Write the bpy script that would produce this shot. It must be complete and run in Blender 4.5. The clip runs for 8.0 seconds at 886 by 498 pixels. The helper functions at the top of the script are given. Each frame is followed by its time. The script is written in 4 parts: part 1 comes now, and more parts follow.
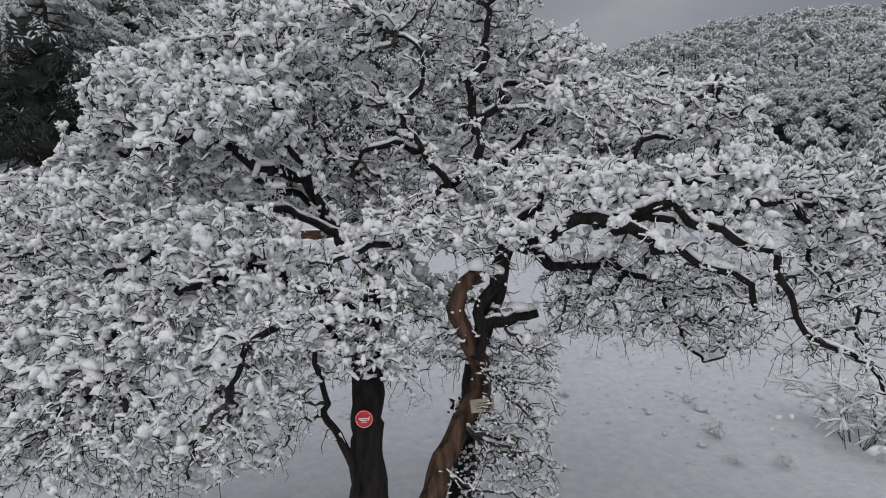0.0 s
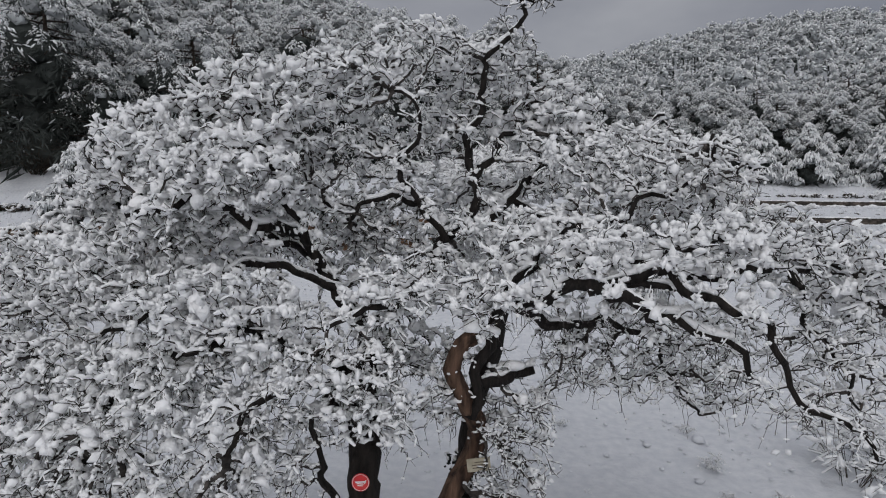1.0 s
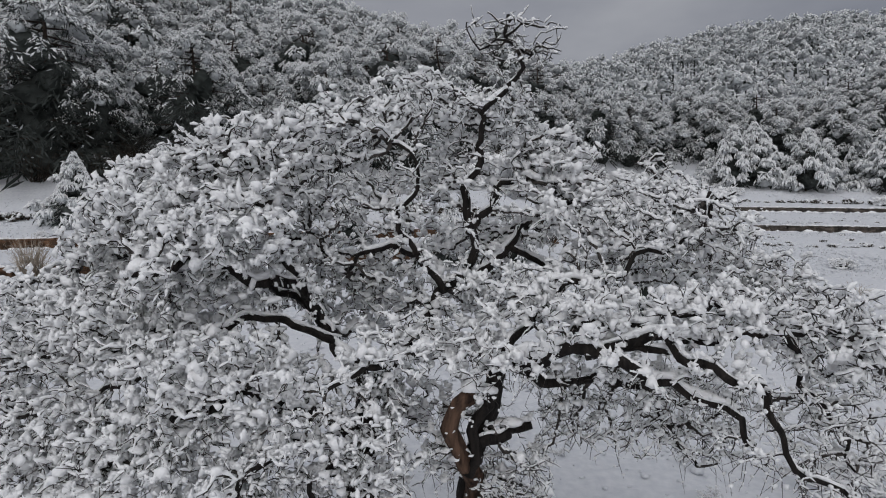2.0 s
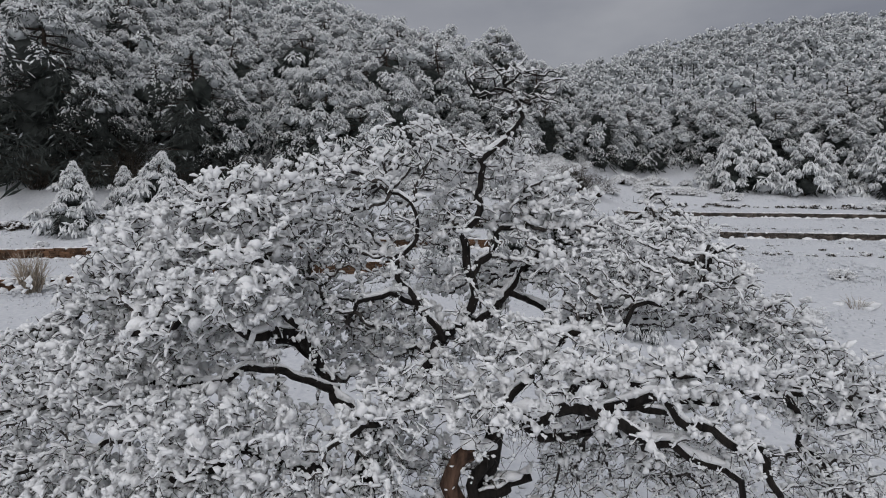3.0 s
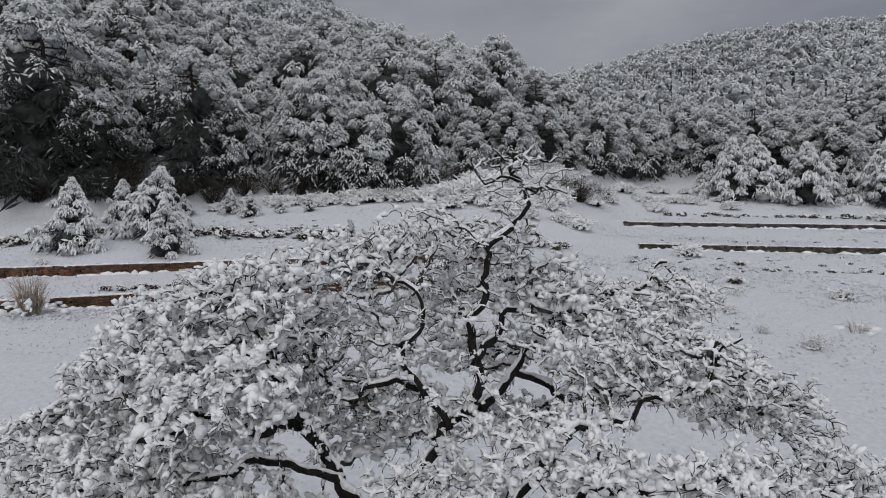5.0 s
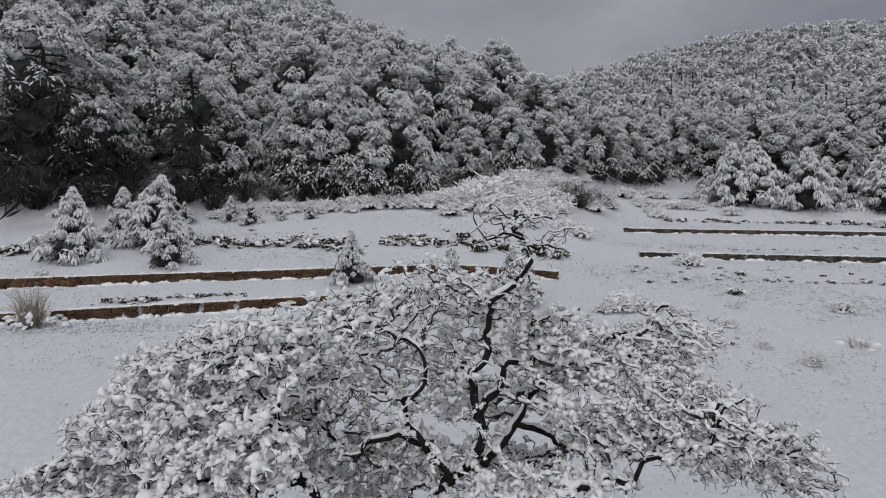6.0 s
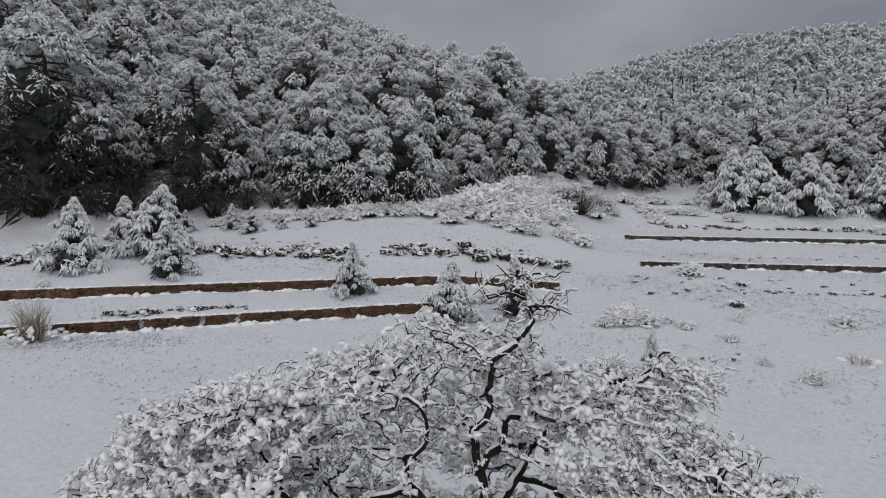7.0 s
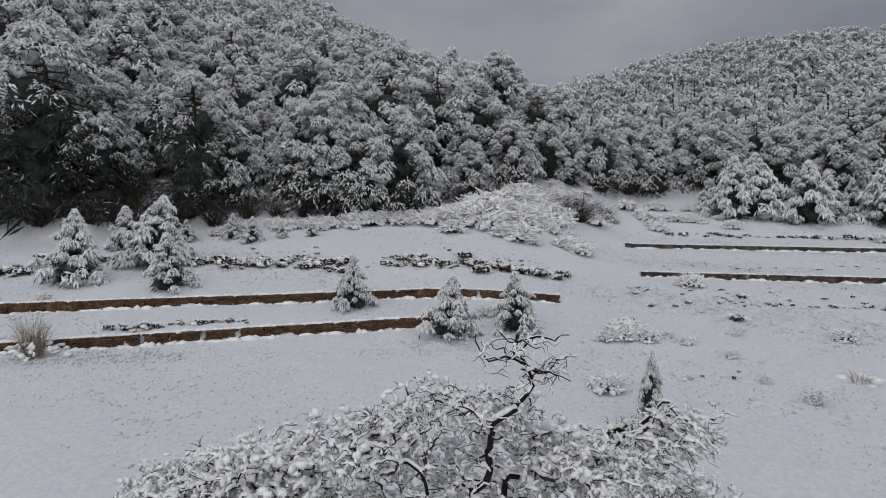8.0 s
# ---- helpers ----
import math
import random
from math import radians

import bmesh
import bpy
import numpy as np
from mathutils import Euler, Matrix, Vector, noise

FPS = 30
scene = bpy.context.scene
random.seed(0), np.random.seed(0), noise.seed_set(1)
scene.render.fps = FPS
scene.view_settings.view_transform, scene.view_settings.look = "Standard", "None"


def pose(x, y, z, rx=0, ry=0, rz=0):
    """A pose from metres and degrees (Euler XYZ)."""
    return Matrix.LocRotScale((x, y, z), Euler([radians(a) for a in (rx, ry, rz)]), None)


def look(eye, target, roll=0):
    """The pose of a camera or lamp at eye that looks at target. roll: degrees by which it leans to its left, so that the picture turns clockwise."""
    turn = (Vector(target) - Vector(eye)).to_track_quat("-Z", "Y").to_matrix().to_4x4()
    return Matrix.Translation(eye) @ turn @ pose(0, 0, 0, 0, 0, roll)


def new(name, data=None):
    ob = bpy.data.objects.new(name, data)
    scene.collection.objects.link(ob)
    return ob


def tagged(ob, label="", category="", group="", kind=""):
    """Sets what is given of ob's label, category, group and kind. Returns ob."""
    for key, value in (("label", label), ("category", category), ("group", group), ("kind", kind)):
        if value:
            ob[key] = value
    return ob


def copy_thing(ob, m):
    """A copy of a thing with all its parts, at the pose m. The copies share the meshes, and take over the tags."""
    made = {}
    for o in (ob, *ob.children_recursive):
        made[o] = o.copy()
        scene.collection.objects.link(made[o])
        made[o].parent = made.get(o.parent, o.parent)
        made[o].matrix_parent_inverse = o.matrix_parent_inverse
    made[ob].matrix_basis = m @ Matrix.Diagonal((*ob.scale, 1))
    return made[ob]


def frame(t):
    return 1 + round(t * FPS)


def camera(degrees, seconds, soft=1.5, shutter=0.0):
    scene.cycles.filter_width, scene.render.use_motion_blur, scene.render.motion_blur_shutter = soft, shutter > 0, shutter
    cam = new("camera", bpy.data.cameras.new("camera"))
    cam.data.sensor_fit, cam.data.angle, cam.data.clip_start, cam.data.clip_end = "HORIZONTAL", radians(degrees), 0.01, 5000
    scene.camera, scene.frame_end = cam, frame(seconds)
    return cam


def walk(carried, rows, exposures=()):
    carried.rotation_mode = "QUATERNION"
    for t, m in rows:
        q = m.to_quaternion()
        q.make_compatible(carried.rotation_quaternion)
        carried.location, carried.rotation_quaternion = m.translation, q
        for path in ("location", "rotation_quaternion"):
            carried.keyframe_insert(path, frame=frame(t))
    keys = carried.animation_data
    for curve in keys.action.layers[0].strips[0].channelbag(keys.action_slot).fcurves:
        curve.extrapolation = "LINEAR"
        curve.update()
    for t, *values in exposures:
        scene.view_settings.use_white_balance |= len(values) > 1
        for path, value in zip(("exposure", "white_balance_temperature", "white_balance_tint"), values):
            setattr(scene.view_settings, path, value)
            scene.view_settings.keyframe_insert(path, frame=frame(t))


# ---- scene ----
cam = camera(73.7, 8.0, soft=1.05)
METRES, EYE, TILT, LEAN, TURN = 6.0, 4.63, -0.6, 0.0, 0.0
ROWS = [
    (0.0, 0.0, 0.0, 0.0, -0.0, 0.0, 0.0),
    (0.5, 0.0028, -0.0022, 0.0635, -0.0, 0.02, 0.02),
    (1.0, 0.0075, -0.0049, 0.1262, -0.01, 0.03, 0.02),
    (1.5, 0.0112, -0.0088, 0.1881, -0.01, 0.05, 0.03),
    (3.0, 0.0127, -0.0104, 0.3649, -0.06, 0.09, 0.09),
    (3.5, 0.0076, -0.0075, 0.4172, -0.1, 0.14, 0.12),
    (4.0, 0.0014, -0.0025, 0.4636, -0.13, 0.15, 0.13),
    (4.5, -0.0022, -0.0015, 0.5146, -0.17, 0.13, 0.14),
    (5.0, -0.0038, -0.0026, 0.5733, -0.18, 0.11, 0.14),
    (6.5, -0.0108, -0.0054, 0.7773, -0.15, 0.08, 0.08),
    (7.0, -0.0113, -0.0057, 0.8474, -0.1, 0.1, 0.06),
    (7.5, -0.0096, -0.0087, 0.9246, -0.06, 0.12, 0.04),
    (8.0, -0.0096, -0.0101, 0.9979, -0.05, 0.16, 0.03),
]
walk(cam, [(t, pose(0, 0, EYE, TILT, LEAN, TURN) @ pose(METRES * x, METRES * y, METRES * z, 90 + pitch, roll, yaw)) for t, x, y, z, yaw, pitch, roll in ROWS])

# ---- world and light: a bright overcast winter day ----
SUN_EL, SUN_AZ = 36.0, 192.0  # degrees; azimuth clockwise from +y
scene.view_settings.exposure = 0.0
world = bpy.data.worlds.new("overcast_sky")
scene.world = world
world.use_nodes = True
wn, wl = world.node_tree.nodes, world.node_tree.links
wn.clear()
w_out = wn.new("ShaderNodeOutputWorld")
w_bg = wn.new("ShaderNodeBackground")
w_sky = wn.new("ShaderNodeTexSky")
w_sky.sky_type, w_sky.sun_disc = "NISHITA", False
w_sky.sun_elevation, w_sky.sun_rotation = radians(SUN_EL), radians(SUN_AZ)
w_sky.dust_density = 3.0
w_scale = wn.new("ShaderNodeMix")
w_scale.data_type, w_scale.blend_type = "RGBA", "MULTIPLY"
w_scale.inputs[0].default_value = 1.0
w_scale.inputs[7].default_value = (0.09, 0.09, 0.09, 1)
w_co = wn.new("ShaderNodeTexCoord")
w_map = wn.new("ShaderNodeMapping")
w_map.inputs["Scale"].default_value = (1.0, 1.0, 2.6)
w_noise = wn.new("ShaderNodeTexNoise")
w_noise.inputs["Scale"].default_value = 2.2
w_noise.inputs["Detail"].default_value = 5.0
w_noise.inputs["Roughness"].default_value = 0.5
w_ramp = wn.new("ShaderNodeValToRGB")
w_ramp.color_ramp.elements[0].position, w_ramp.color_ramp.elements[0].color = 0.36, (0.225, 0.231, 0.262, 1)
w_ramp.color_ramp.elements[1].position, w_ramp.color_ramp.elements[1].color = 0.72, (0.41, 0.41, 0.43, 1)
w_mix = wn.new("ShaderNodeMix")
w_mix.data_type = "RGBA"
w_mix.inputs[0].default_value = 0.88
wl.new(w_sky.outputs[0], w_scale.inputs[6])
wl.new(w_co.outputs["Generated"], w_map.inputs[0])
wl.new(w_map.outputs[0], w_noise.inputs["Vector"])
wl.new(w_noise.outputs[0], w_ramp.inputs[0])
wl.new(w_scale.outputs[2], w_mix.inputs[6])
wl.new(w_ramp.outputs[0], w_mix.inputs[7])
# an overcast sky is brighter overhead than at the horizon
w_sep = wn.new("ShaderNodeSeparateXYZ")
w_rise = wn.new("ShaderNodeMapRange")
w_rise.inputs["From Min"].default_value, w_rise.inputs["From Max"].default_value = 0.0, 1.0
w_rise.inputs["To Min"].default_value, w_rise.inputs["To Max"].default_value = 0.80, 1.25
w_dome = wn.new("ShaderNodeMix")
w_dome.data_type, w_dome.blend_type = "RGBA", "MULTIPLY"
w_dome.inputs[0].default_value = 1.0
wl.new(w_co.outputs["Generated"], w_sep.inputs[0])
wl.new(w_sep.outputs[2], w_rise.inputs["Value"])
wl.new(w_mix.outputs[2], w_dome.inputs[6])
wl.new(w_rise.outputs[0], w_dome.inputs[7])
wl.new(w_dome.outputs[2], w_bg.inputs[0])
wl.new(w_bg.outputs[0], w_out.inputs[0])

sun = new("sun", bpy.data.lights.new("sun", "SUN"))
sun.data.energy, sun.data.angle, sun.data.color = 1.24, radians(115), (0.97, 0.98, 1.0)
sx, sy = math.sin(radians(SUN_AZ)), math.cos(radians(SUN_AZ))
sun.matrix_basis = look((50 * sx, 50 * sy, 50 * math.tan(radians(SUN_EL))), (0, 0, 0))


# ---- materials ----
def material(name, c1, c2, scale=8.0, rough=0.8, bump=0.3, bump_scale=30.0, mid=(0.35, 0.65), island=0.0, detail=5.0, stretch=1.0, single=False):
    """Two colours mixed by noise, with a fine relief; island: how far single pieces differ in brightness."""
    m = bpy.data.materials.new(name)
    m.use_nodes = True
    nt = m.node_tree
    b = nt.nodes["Principled BSDF"]
    b.inputs["Roughness"].default_value = rough
    b.inputs["Specular IOR Level"].default_value = 0.25
    co = nt.nodes.new("ShaderNodeTexCoord")
    n1 = nt.nodes.new("ShaderNodeTexNoise")
    n1.inputs["Scale"].default_value, n1.inputs["Detail"].default_value = scale, detail
    grain = nt.nodes.new("ShaderNodeMapping")
    grain.inputs["Scale"].default_value = (1.0, 1.0, stretch)
    nt.links.new(co.outputs["Object"], grain.inputs[0])
    nt.links.new(grain.outputs[0], n1.inputs["Vector"])
    ramp = nt.nodes.new("ShaderNodeValToRGB")
    ramp.color_ramp.elements[0].position, ramp.color_ramp.elements[0].color = mid[0], (*c1, 1)
    ramp.color_ramp.elements[1].position, ramp.color_ramp.elements[1].color = mid[1], (*c2, 1)
    nt.links.new(n1.outputs[0], ramp.inputs[0])
    colour = ramp.outputs[0]
    if island:
        geo = nt.nodes.new("ShaderNodeNewGeometry")
        span = nt.nodes.new("ShaderNodeMapRange")
        span.inputs["To Min"].default_value, span.inputs["To Max"].default_value = 1 - island, 1 + island
        which = nt.nodes.new("ShaderNodeObjectInfo")
        nt.links.new(which.outputs["Random"] if single else geo.outputs["Random Per Island"], span.inputs["Value"])
        mul = nt.nodes.new("ShaderNodeMix")
        mul.data_type, mul.blend_type = "RGBA", "MULTIPLY"
        mul.inputs[0].default_value = 1.0
        nt.links.new(colour, mul.inputs[6])
        nt.links.new(span.outputs[0], mul.inputs[7])
        colour = mul.outputs[2]
    nt.links.new(colour, b.inputs["Base Color"])
    if bump:
        n2 = nt.nodes.new("ShaderNodeTexNoise")
        n2.inputs["Scale"].default_value, n2.inputs["Detail"].default_value = bump_scale, 4.0
        nt.links.new(grain.outputs[0], n2.inputs["Vector"])
        bp = nt.nodes.new("ShaderNodeBump")
        bp.inputs["Strength"].default_value, bp.inputs["Distance"].default_value = bump, 0.03
        nt.links.new(n2.outputs[0], bp.inputs["Height"])
        nt.links.new(bp.outputs[0], b.inputs["Normal"])
    return m


SNOW = material("fresh_snow", (0.90, 0.905, 0.913), (0.945, 0.947, 0.952), 3.0, 0.65, 0.5, 26.0)
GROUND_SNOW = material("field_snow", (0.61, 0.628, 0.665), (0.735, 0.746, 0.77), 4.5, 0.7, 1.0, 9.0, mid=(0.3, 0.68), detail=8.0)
BARK = material("wet_dark_bark", (0.007, 0.006, 0.0056), (0.024, 0.0195, 0.017), 16.0, 0.85, 0.9, 40.0, stretch=0.18)
BARK_WARM = material("brown_weathered_bark", (0.024, 0.014, 0.010), (0.14, 0.083, 0.056), 11.0, 0.85, 1.0, 32.0, stretch=0.2)
TWIG = material("twig_bark", (0.025, 0.022, 0.02), (0.085, 0.075, 0.068), 10.0, 0.85, 0.0, island=0.35)
NEEDLE = material("pine_needles", (0.014, 0.018, 0.016), (0.06, 0.068, 0.063), 1.2, 0.75, 0.0, island=0.5)
FROST = material("frosted_needles", (0.22, 0.235, 0.24), (0.60, 0.62, 0.63), 1.6, 0.75, 0.0, island=0.4)
PINE_TRUNK = material("pine_bark", (0.02, 0.015, 0.012), (0.07, 0.05, 0.04), 6.0, 0.9, 0.5)
STONE = material("rust_brown_stone", (0.045, 0.028, 0.018), (0.15, 0.085, 0.05), 1.5, 0.9, 0.5, 20.0, island=0.4)
STONE_PIECE = material("rust_brown_single_stone", (0.045, 0.028, 0.018), (0.15, 0.085, 0.05), 3.0, 0.9, 0.5, 20.0, island=0.4, single=True)
STONE_DARK = material("dark_grey_stone", (0.04, 0.036, 0.032), (0.12, 0.10, 0.085), 1.5, 0.9, 0.5, 20.0, island=0.4)
BRUSH = material("bare_brush", (0.02, 0.016, 0.013), (0.08, 0.065, 0.05), 3.0, 0.9, 0.0, island=0.4)
STRAW = material("dry_straw_grass", (0.25, 0.20, 0.15), (0.50, 0.45, 0.38), 3.0, 0.9, 0.0, island=0.35)
RED = material("red_enamel", (0.50, 0.03, 0.035), (0.62, 0.05, 0.05), 8.0, 0.4, 0.0)
WHITE = material("white_lettering", (0.75, 0.74, 0.72), (0.8, 0.8, 0.78), 8.0, 0.5, 0.0)
PLAQUE = material("weathered_plaque", (0.30, 0.27, 0.20), (0.46, 0.42, 0.33), 9.0, 0.7, 0.2)
PLAQUE_INK = material("faded_lettering", (0.10, 0.08, 0.06), (0.16, 0.13, 0.10), 9.0, 0.7, 0.0)


# ---- mesh helpers ----
def mesh_of(name, verts, polys, mat, smooth=True):
    """One mesh from an (n, 3) array and a list of (k, sides) index arrays."""
    me = bpy.data.meshes.new(name)
    verts = np.asarray(verts, dtype=np.float32)
    polys = [np.asarray(p, dtype=np.int32) for p in polys if len(p)]
    me.vertices.add(len(verts))
    me.vertices.foreach_set("co", verts.ravel())
    loops = np.concatenate([p.ravel() for p in polys])
    sizes = np.concatenate([np.full(len(p), p.shape[1], dtype=np.int32) for p in polys])
    starts = np.concatenate([[0], np.cumsum(sizes)[:-1]]).astype(np.int32)
    me.loops.add(len(loops))
    me.loops.foreach_set("vertex_index", loops)
    me.polygons.add(len(sizes))
    me.polygons.foreach_set("loop_start", starts)
    me.polygons.foreach_set("use_smooth", np.full(len(sizes), smooth))
    me.materials.append(mat)
    me.update(calc_edges=True)
    me.validate()
    return me


def part(name, me, parent, label=""):
    ob = new(name, me)
    ob.parent = parent
    return tagged(ob, label)


class Heap:
    """Gathers geometry for one mesh."""

    def __init__(self):
        self.v, self.p, self.n = [], [], 0

    def add(self, verts, *polys):
        self.v.append(np.asarray(verts, dtype=np.float32).reshape(-1, 3))
        self.p += [np.asarray(q) + self.n for q in polys]
        self.n += len(self.v[-1])

    def mesh(self, name, mat, smooth=True):
        by = {}
        for q in self.p:
            by.setdefault(q.shape[1], []).append(q)
        return mesh_of(name, np.concatenate(self.v), [np.concatenate(q) for q in by.values()], mat, smooth)


def unit(a):
    return a / np.maximum(np.linalg.norm(a, axis=-1, keepdims=True), 1e-9)


def sides_of(d):
    """Two directions across d, the first level, the second upward."""
    up = np.zeros_like(d)
    up[..., 2] = 1.0
    steep = np.abs(d[..., 2]) > 0.97
    up[steep] = (0.0, 1.0, 0.0)
    a = unit(np.cross(d, up))
    return a, np.cross(a, d)


def tubes(heap, pts, radii, m, squash=1.0, rough=0.0, rng=None, caps=True):
    """Many tubes at once. pts (n, k, 3), radii (n, k); m sides; squash: height over width."""
    n, k, _ = pts.shape
    if not n:
        return
    d = np.empty_like(pts)
    d[:, 1:-1] = pts[:, 2:] - pts[:, :-2]
    d[:, 0], d[:, -1] = pts[:, 1] - pts[:, 0], pts[:, -1] - pts[:, -2]
    a, b = sides_of(unit(d))
    ang = np.arange(m) * 2 * np.pi / m
    r = radii[..., None, None]
    if rough:
        r = r * (1 + rng.uniform(-rough, rough, (n, k, m, 1)))
    v = pts[:, :, None, :] + r * (np.cos(ang)[:, None] * a[:, :, None, :] + squash * np.sin(ang)[:, None] * b[:, :, None, :])
    i = np.arange(n)[:, None, None] * k * m + np.arange(k - 1)[None, :, None] * m + np.arange(m)[None, None, :]
    j = np.arange(n)[:, None, None] * k * m + np.arange(k - 1)[None, :, None] * m + (np.arange(m)[None, None, :] + 1) % m
    quads = np.stack([i, j, j + m, i + m], axis=-1).reshape(-1, 4)
    first = (np.arange(n)[:, None] * k * m + np.arange(m)[None, ::-1])
    last = (np.arange(n)[:, None] * k * m + (k - 1) * m + np.arange(m)[None, :])
    if caps:
        heap.add(v.reshape(-1, 3), quads, first, last)
    else:
        heap.add(v.reshape(-1, 3), quads)


def spindles(heap, start, end, width, m=3, belly=0.45):
    """Many slim double cones from start to end."""
    n = len(start)
    if not n:
        return
    a, b = sides_of(unit(end - start))
    mid = start + (end - start) * belly
    ang = np.arange(m) * 2 * np.pi / m + np.pi / 2
    ring = mid[:, None] + width[:, None, None] * (np.cos(ang)[:, None] * a[:, None] + np.sin(ang)[:, None] * b[:, None])
    v = np.concatenate([start[:, None], end[:, None], ring], axis=1)
    base = np.arange(n)[:, None] * (m + 2)
    i, j = base + 2 + np.arange(m), base + 2 + (np.arange(m) + 1) % m
    lo = np.stack([np.broadcast_to(base, i.shape), j, i], -1).reshape(-1, 3)
    hi = np.stack([np.broadcast_to(base + 1, i.shape), i, j], -1).reshape(-1, 3)
    heap.add(v.reshape(-1, 3), np.concatenate([lo, hi]))


def ball_mesh(level):
    bm = bmesh.new()
    bmesh.ops.create_icosphere(bm, subdivisions=level, radius=1.0)
    v = np.array([p.co[:] for p in bm.verts])
    f = np.array([[p.index for p in q.verts] for q in bm.faces])
    bm.free()
    return v, f


BALLS = {1: ball_mesh(1), 2: ball_mesh(2)}


def lumps(heap, centre, size, rng, level=2, rough=0.22, knob=1.6, ragged=0.35):
    """Many uneven lumps. centre (n, 3), size (n, 3)."""
    bv, bf = BALLS[level]
    n = len(centre)
    if not n:
        return
    k = rng.normal(size=(n, 3, 3)) * knob
    ph = rng.uniform(0, 6.28, (n, 3))
    wave = np.sin(np.einsum("vc,nkc->nvk", bv, k) + ph[:, None, :]).sum(-1) / 3
    v = bv[None] * (1 + rough * 1.5 * wave[..., None] + rng.normal(size=(n, len(bv), 1)) * rough * ragged) * size[:, None] + centre[:, None]
    f = (np.arange(n)[:, None, None] * len(bv) + bf[None]).reshape(-1, 3)
    heap.add(v.reshape(-1, 3), f)


def smooth_line(points, step):
    """A smooth line through points, in steps of about that length, with the share of its length at each place."""
    p = np.array(points, dtype=float)
    p = np.vstack([2 * p[0] - p[1], p, 2 * p[-1] - p[-2]])
    out = []
    for i in range(1, len(p) - 2):
        k = max(2, int(np.linalg.norm(p[i + 1] - p[i]) / step))
        for t in np.arange(k) / k:
            out.append(0.5 * (2 * p[i] + (p[i + 1] - p[i - 1]) * t + (2 * p[i - 1] - 5 * p[i] + 4 * p[i + 1] - p[i + 2]) * t * t
                              + (3 * p[i] - p[i - 1] - 3 * p[i + 1] + p[i + 2]) * t ** 3))
    out = np.array(out + [p[-2]])
    return out, np.linspace(0, 1, len(out))


# ---- the lie of the land ----
def ramp01(t):
    t = np.clip(t, 0.0, 1.0)
    return t * t * (3 - 2 * t)


def lane_x(y):
    return 10.0 + 0.35 * (y - 50.0)


def leftness(x, y):
    return 1 - ramp01((x - lane_x(y) + 10.0) / 16.0)


# terrace walls: x and y of both ends, height, and whether they stand on the side left of the lane
WALLS = [(-52.0, 40.2, 9.0, 46.0, 0.5, True), (-52.0, 32.0, 0.5, 40.0, 0.5, True), (19.0, 56.2, 62.0, 50.8, 0.45, False), (22.5, 72.2, 75.0, 66.0, 0.45, False)]


def wall_y(w, x):
    return w[1] + (w[3] - w[1]) * (x - w[0]) / (w[2] - w[0])


def edge_y(u):
    """How far off the forest begins, by direction x / y."""
    return np.interp(u, [-0.8, -0.6, -0.3, -0.1, 0.05, 0.18, 0.26, 0.34, 0.5, 0.8], [58, 60, 66, 69, 73, 82, 92, 101, 96, 88])


def field_z(x, y):
    z = 0.167 * (y - 9.94)
    z = np.where(z < -1.0, 0.0, np.where(z > 1.0, z, (z + 1.0) ** 2 / 4))
    lf = leftness(x, y)
    z = z + lf * 0.11 * np.maximum(y - 36.0, 0.0) + (1 - lf) * 0.16 * np.maximum(y - 79.0, 0.0)
    for w in WALLS:
        t = y - wall_y(w, x)
        inside = ramp01((x - w[0] + 2.0) / 2.0) * (1 - ramp01((x - w[2]) / 2.0))
        jump = np.where(t > 0.06, np.maximum(0, 1 - t / 6.0), -np.maximum(0, 1 + t / 4.0) * (t <= 0.06)) * w[4] * 0.5
        z = z + jump * inside
    return z


def land_z(x, y):
    x, y = np.asarray(x, dtype=float), np.asarray(y, dtype=float)
    far = np.maximum(y, 30.0)
    u = np.clip(x / far, -0.85, 0.85)
    ye = edge_y(u)
    rise = np.interp(u, [-0.75, -0.463, -0.214, -0.08, 0.015, 0.11, 0.168, 0.207, 0.302, 0.398, 0.494, 0.59, 0.75],
                     [0.558, 0.488, 0.408, 0.352, 0.314, 0.278, 0.277, 0.290, 0.318, 0.342, 0.366, 0.380, 0.388])
    crest = np.interp(u, [-0.75, -0.214, -0.05, 0.06, 0.11, 0.15, 0.2, 0.75], [330, 300, 220, 130, 112, 150, 200, 190])
    top = 10.6 + rise * crest - 7.8 - 0.03 * crest
    base = field_z(u * ye, ye)
    s = (y - ye) / (crest - ye)
    sc = np.clip(s, 0.0, 1.0)
    hill = base + (top - base) * sc * (1.3 - 0.3 * sc * sc)
    over = np.maximum(y - crest, 0.0)
    hill = np.maximum(hill - 0.12 * over - 0.0006 * over * over, -5.0)
    return np.where(y > ye, hill, field_z(x, y))


def spaced(lo, hi, fine):
    out = [lo]
    while out[-1] < hi:
        out.append(out[-1] + fine)
    return out


def outward(start, step, grow, stop):
    out = [start]
    while out[-1] < stop:
        step *= grow
        out.append(out[-1] + step)
    return out[1:]


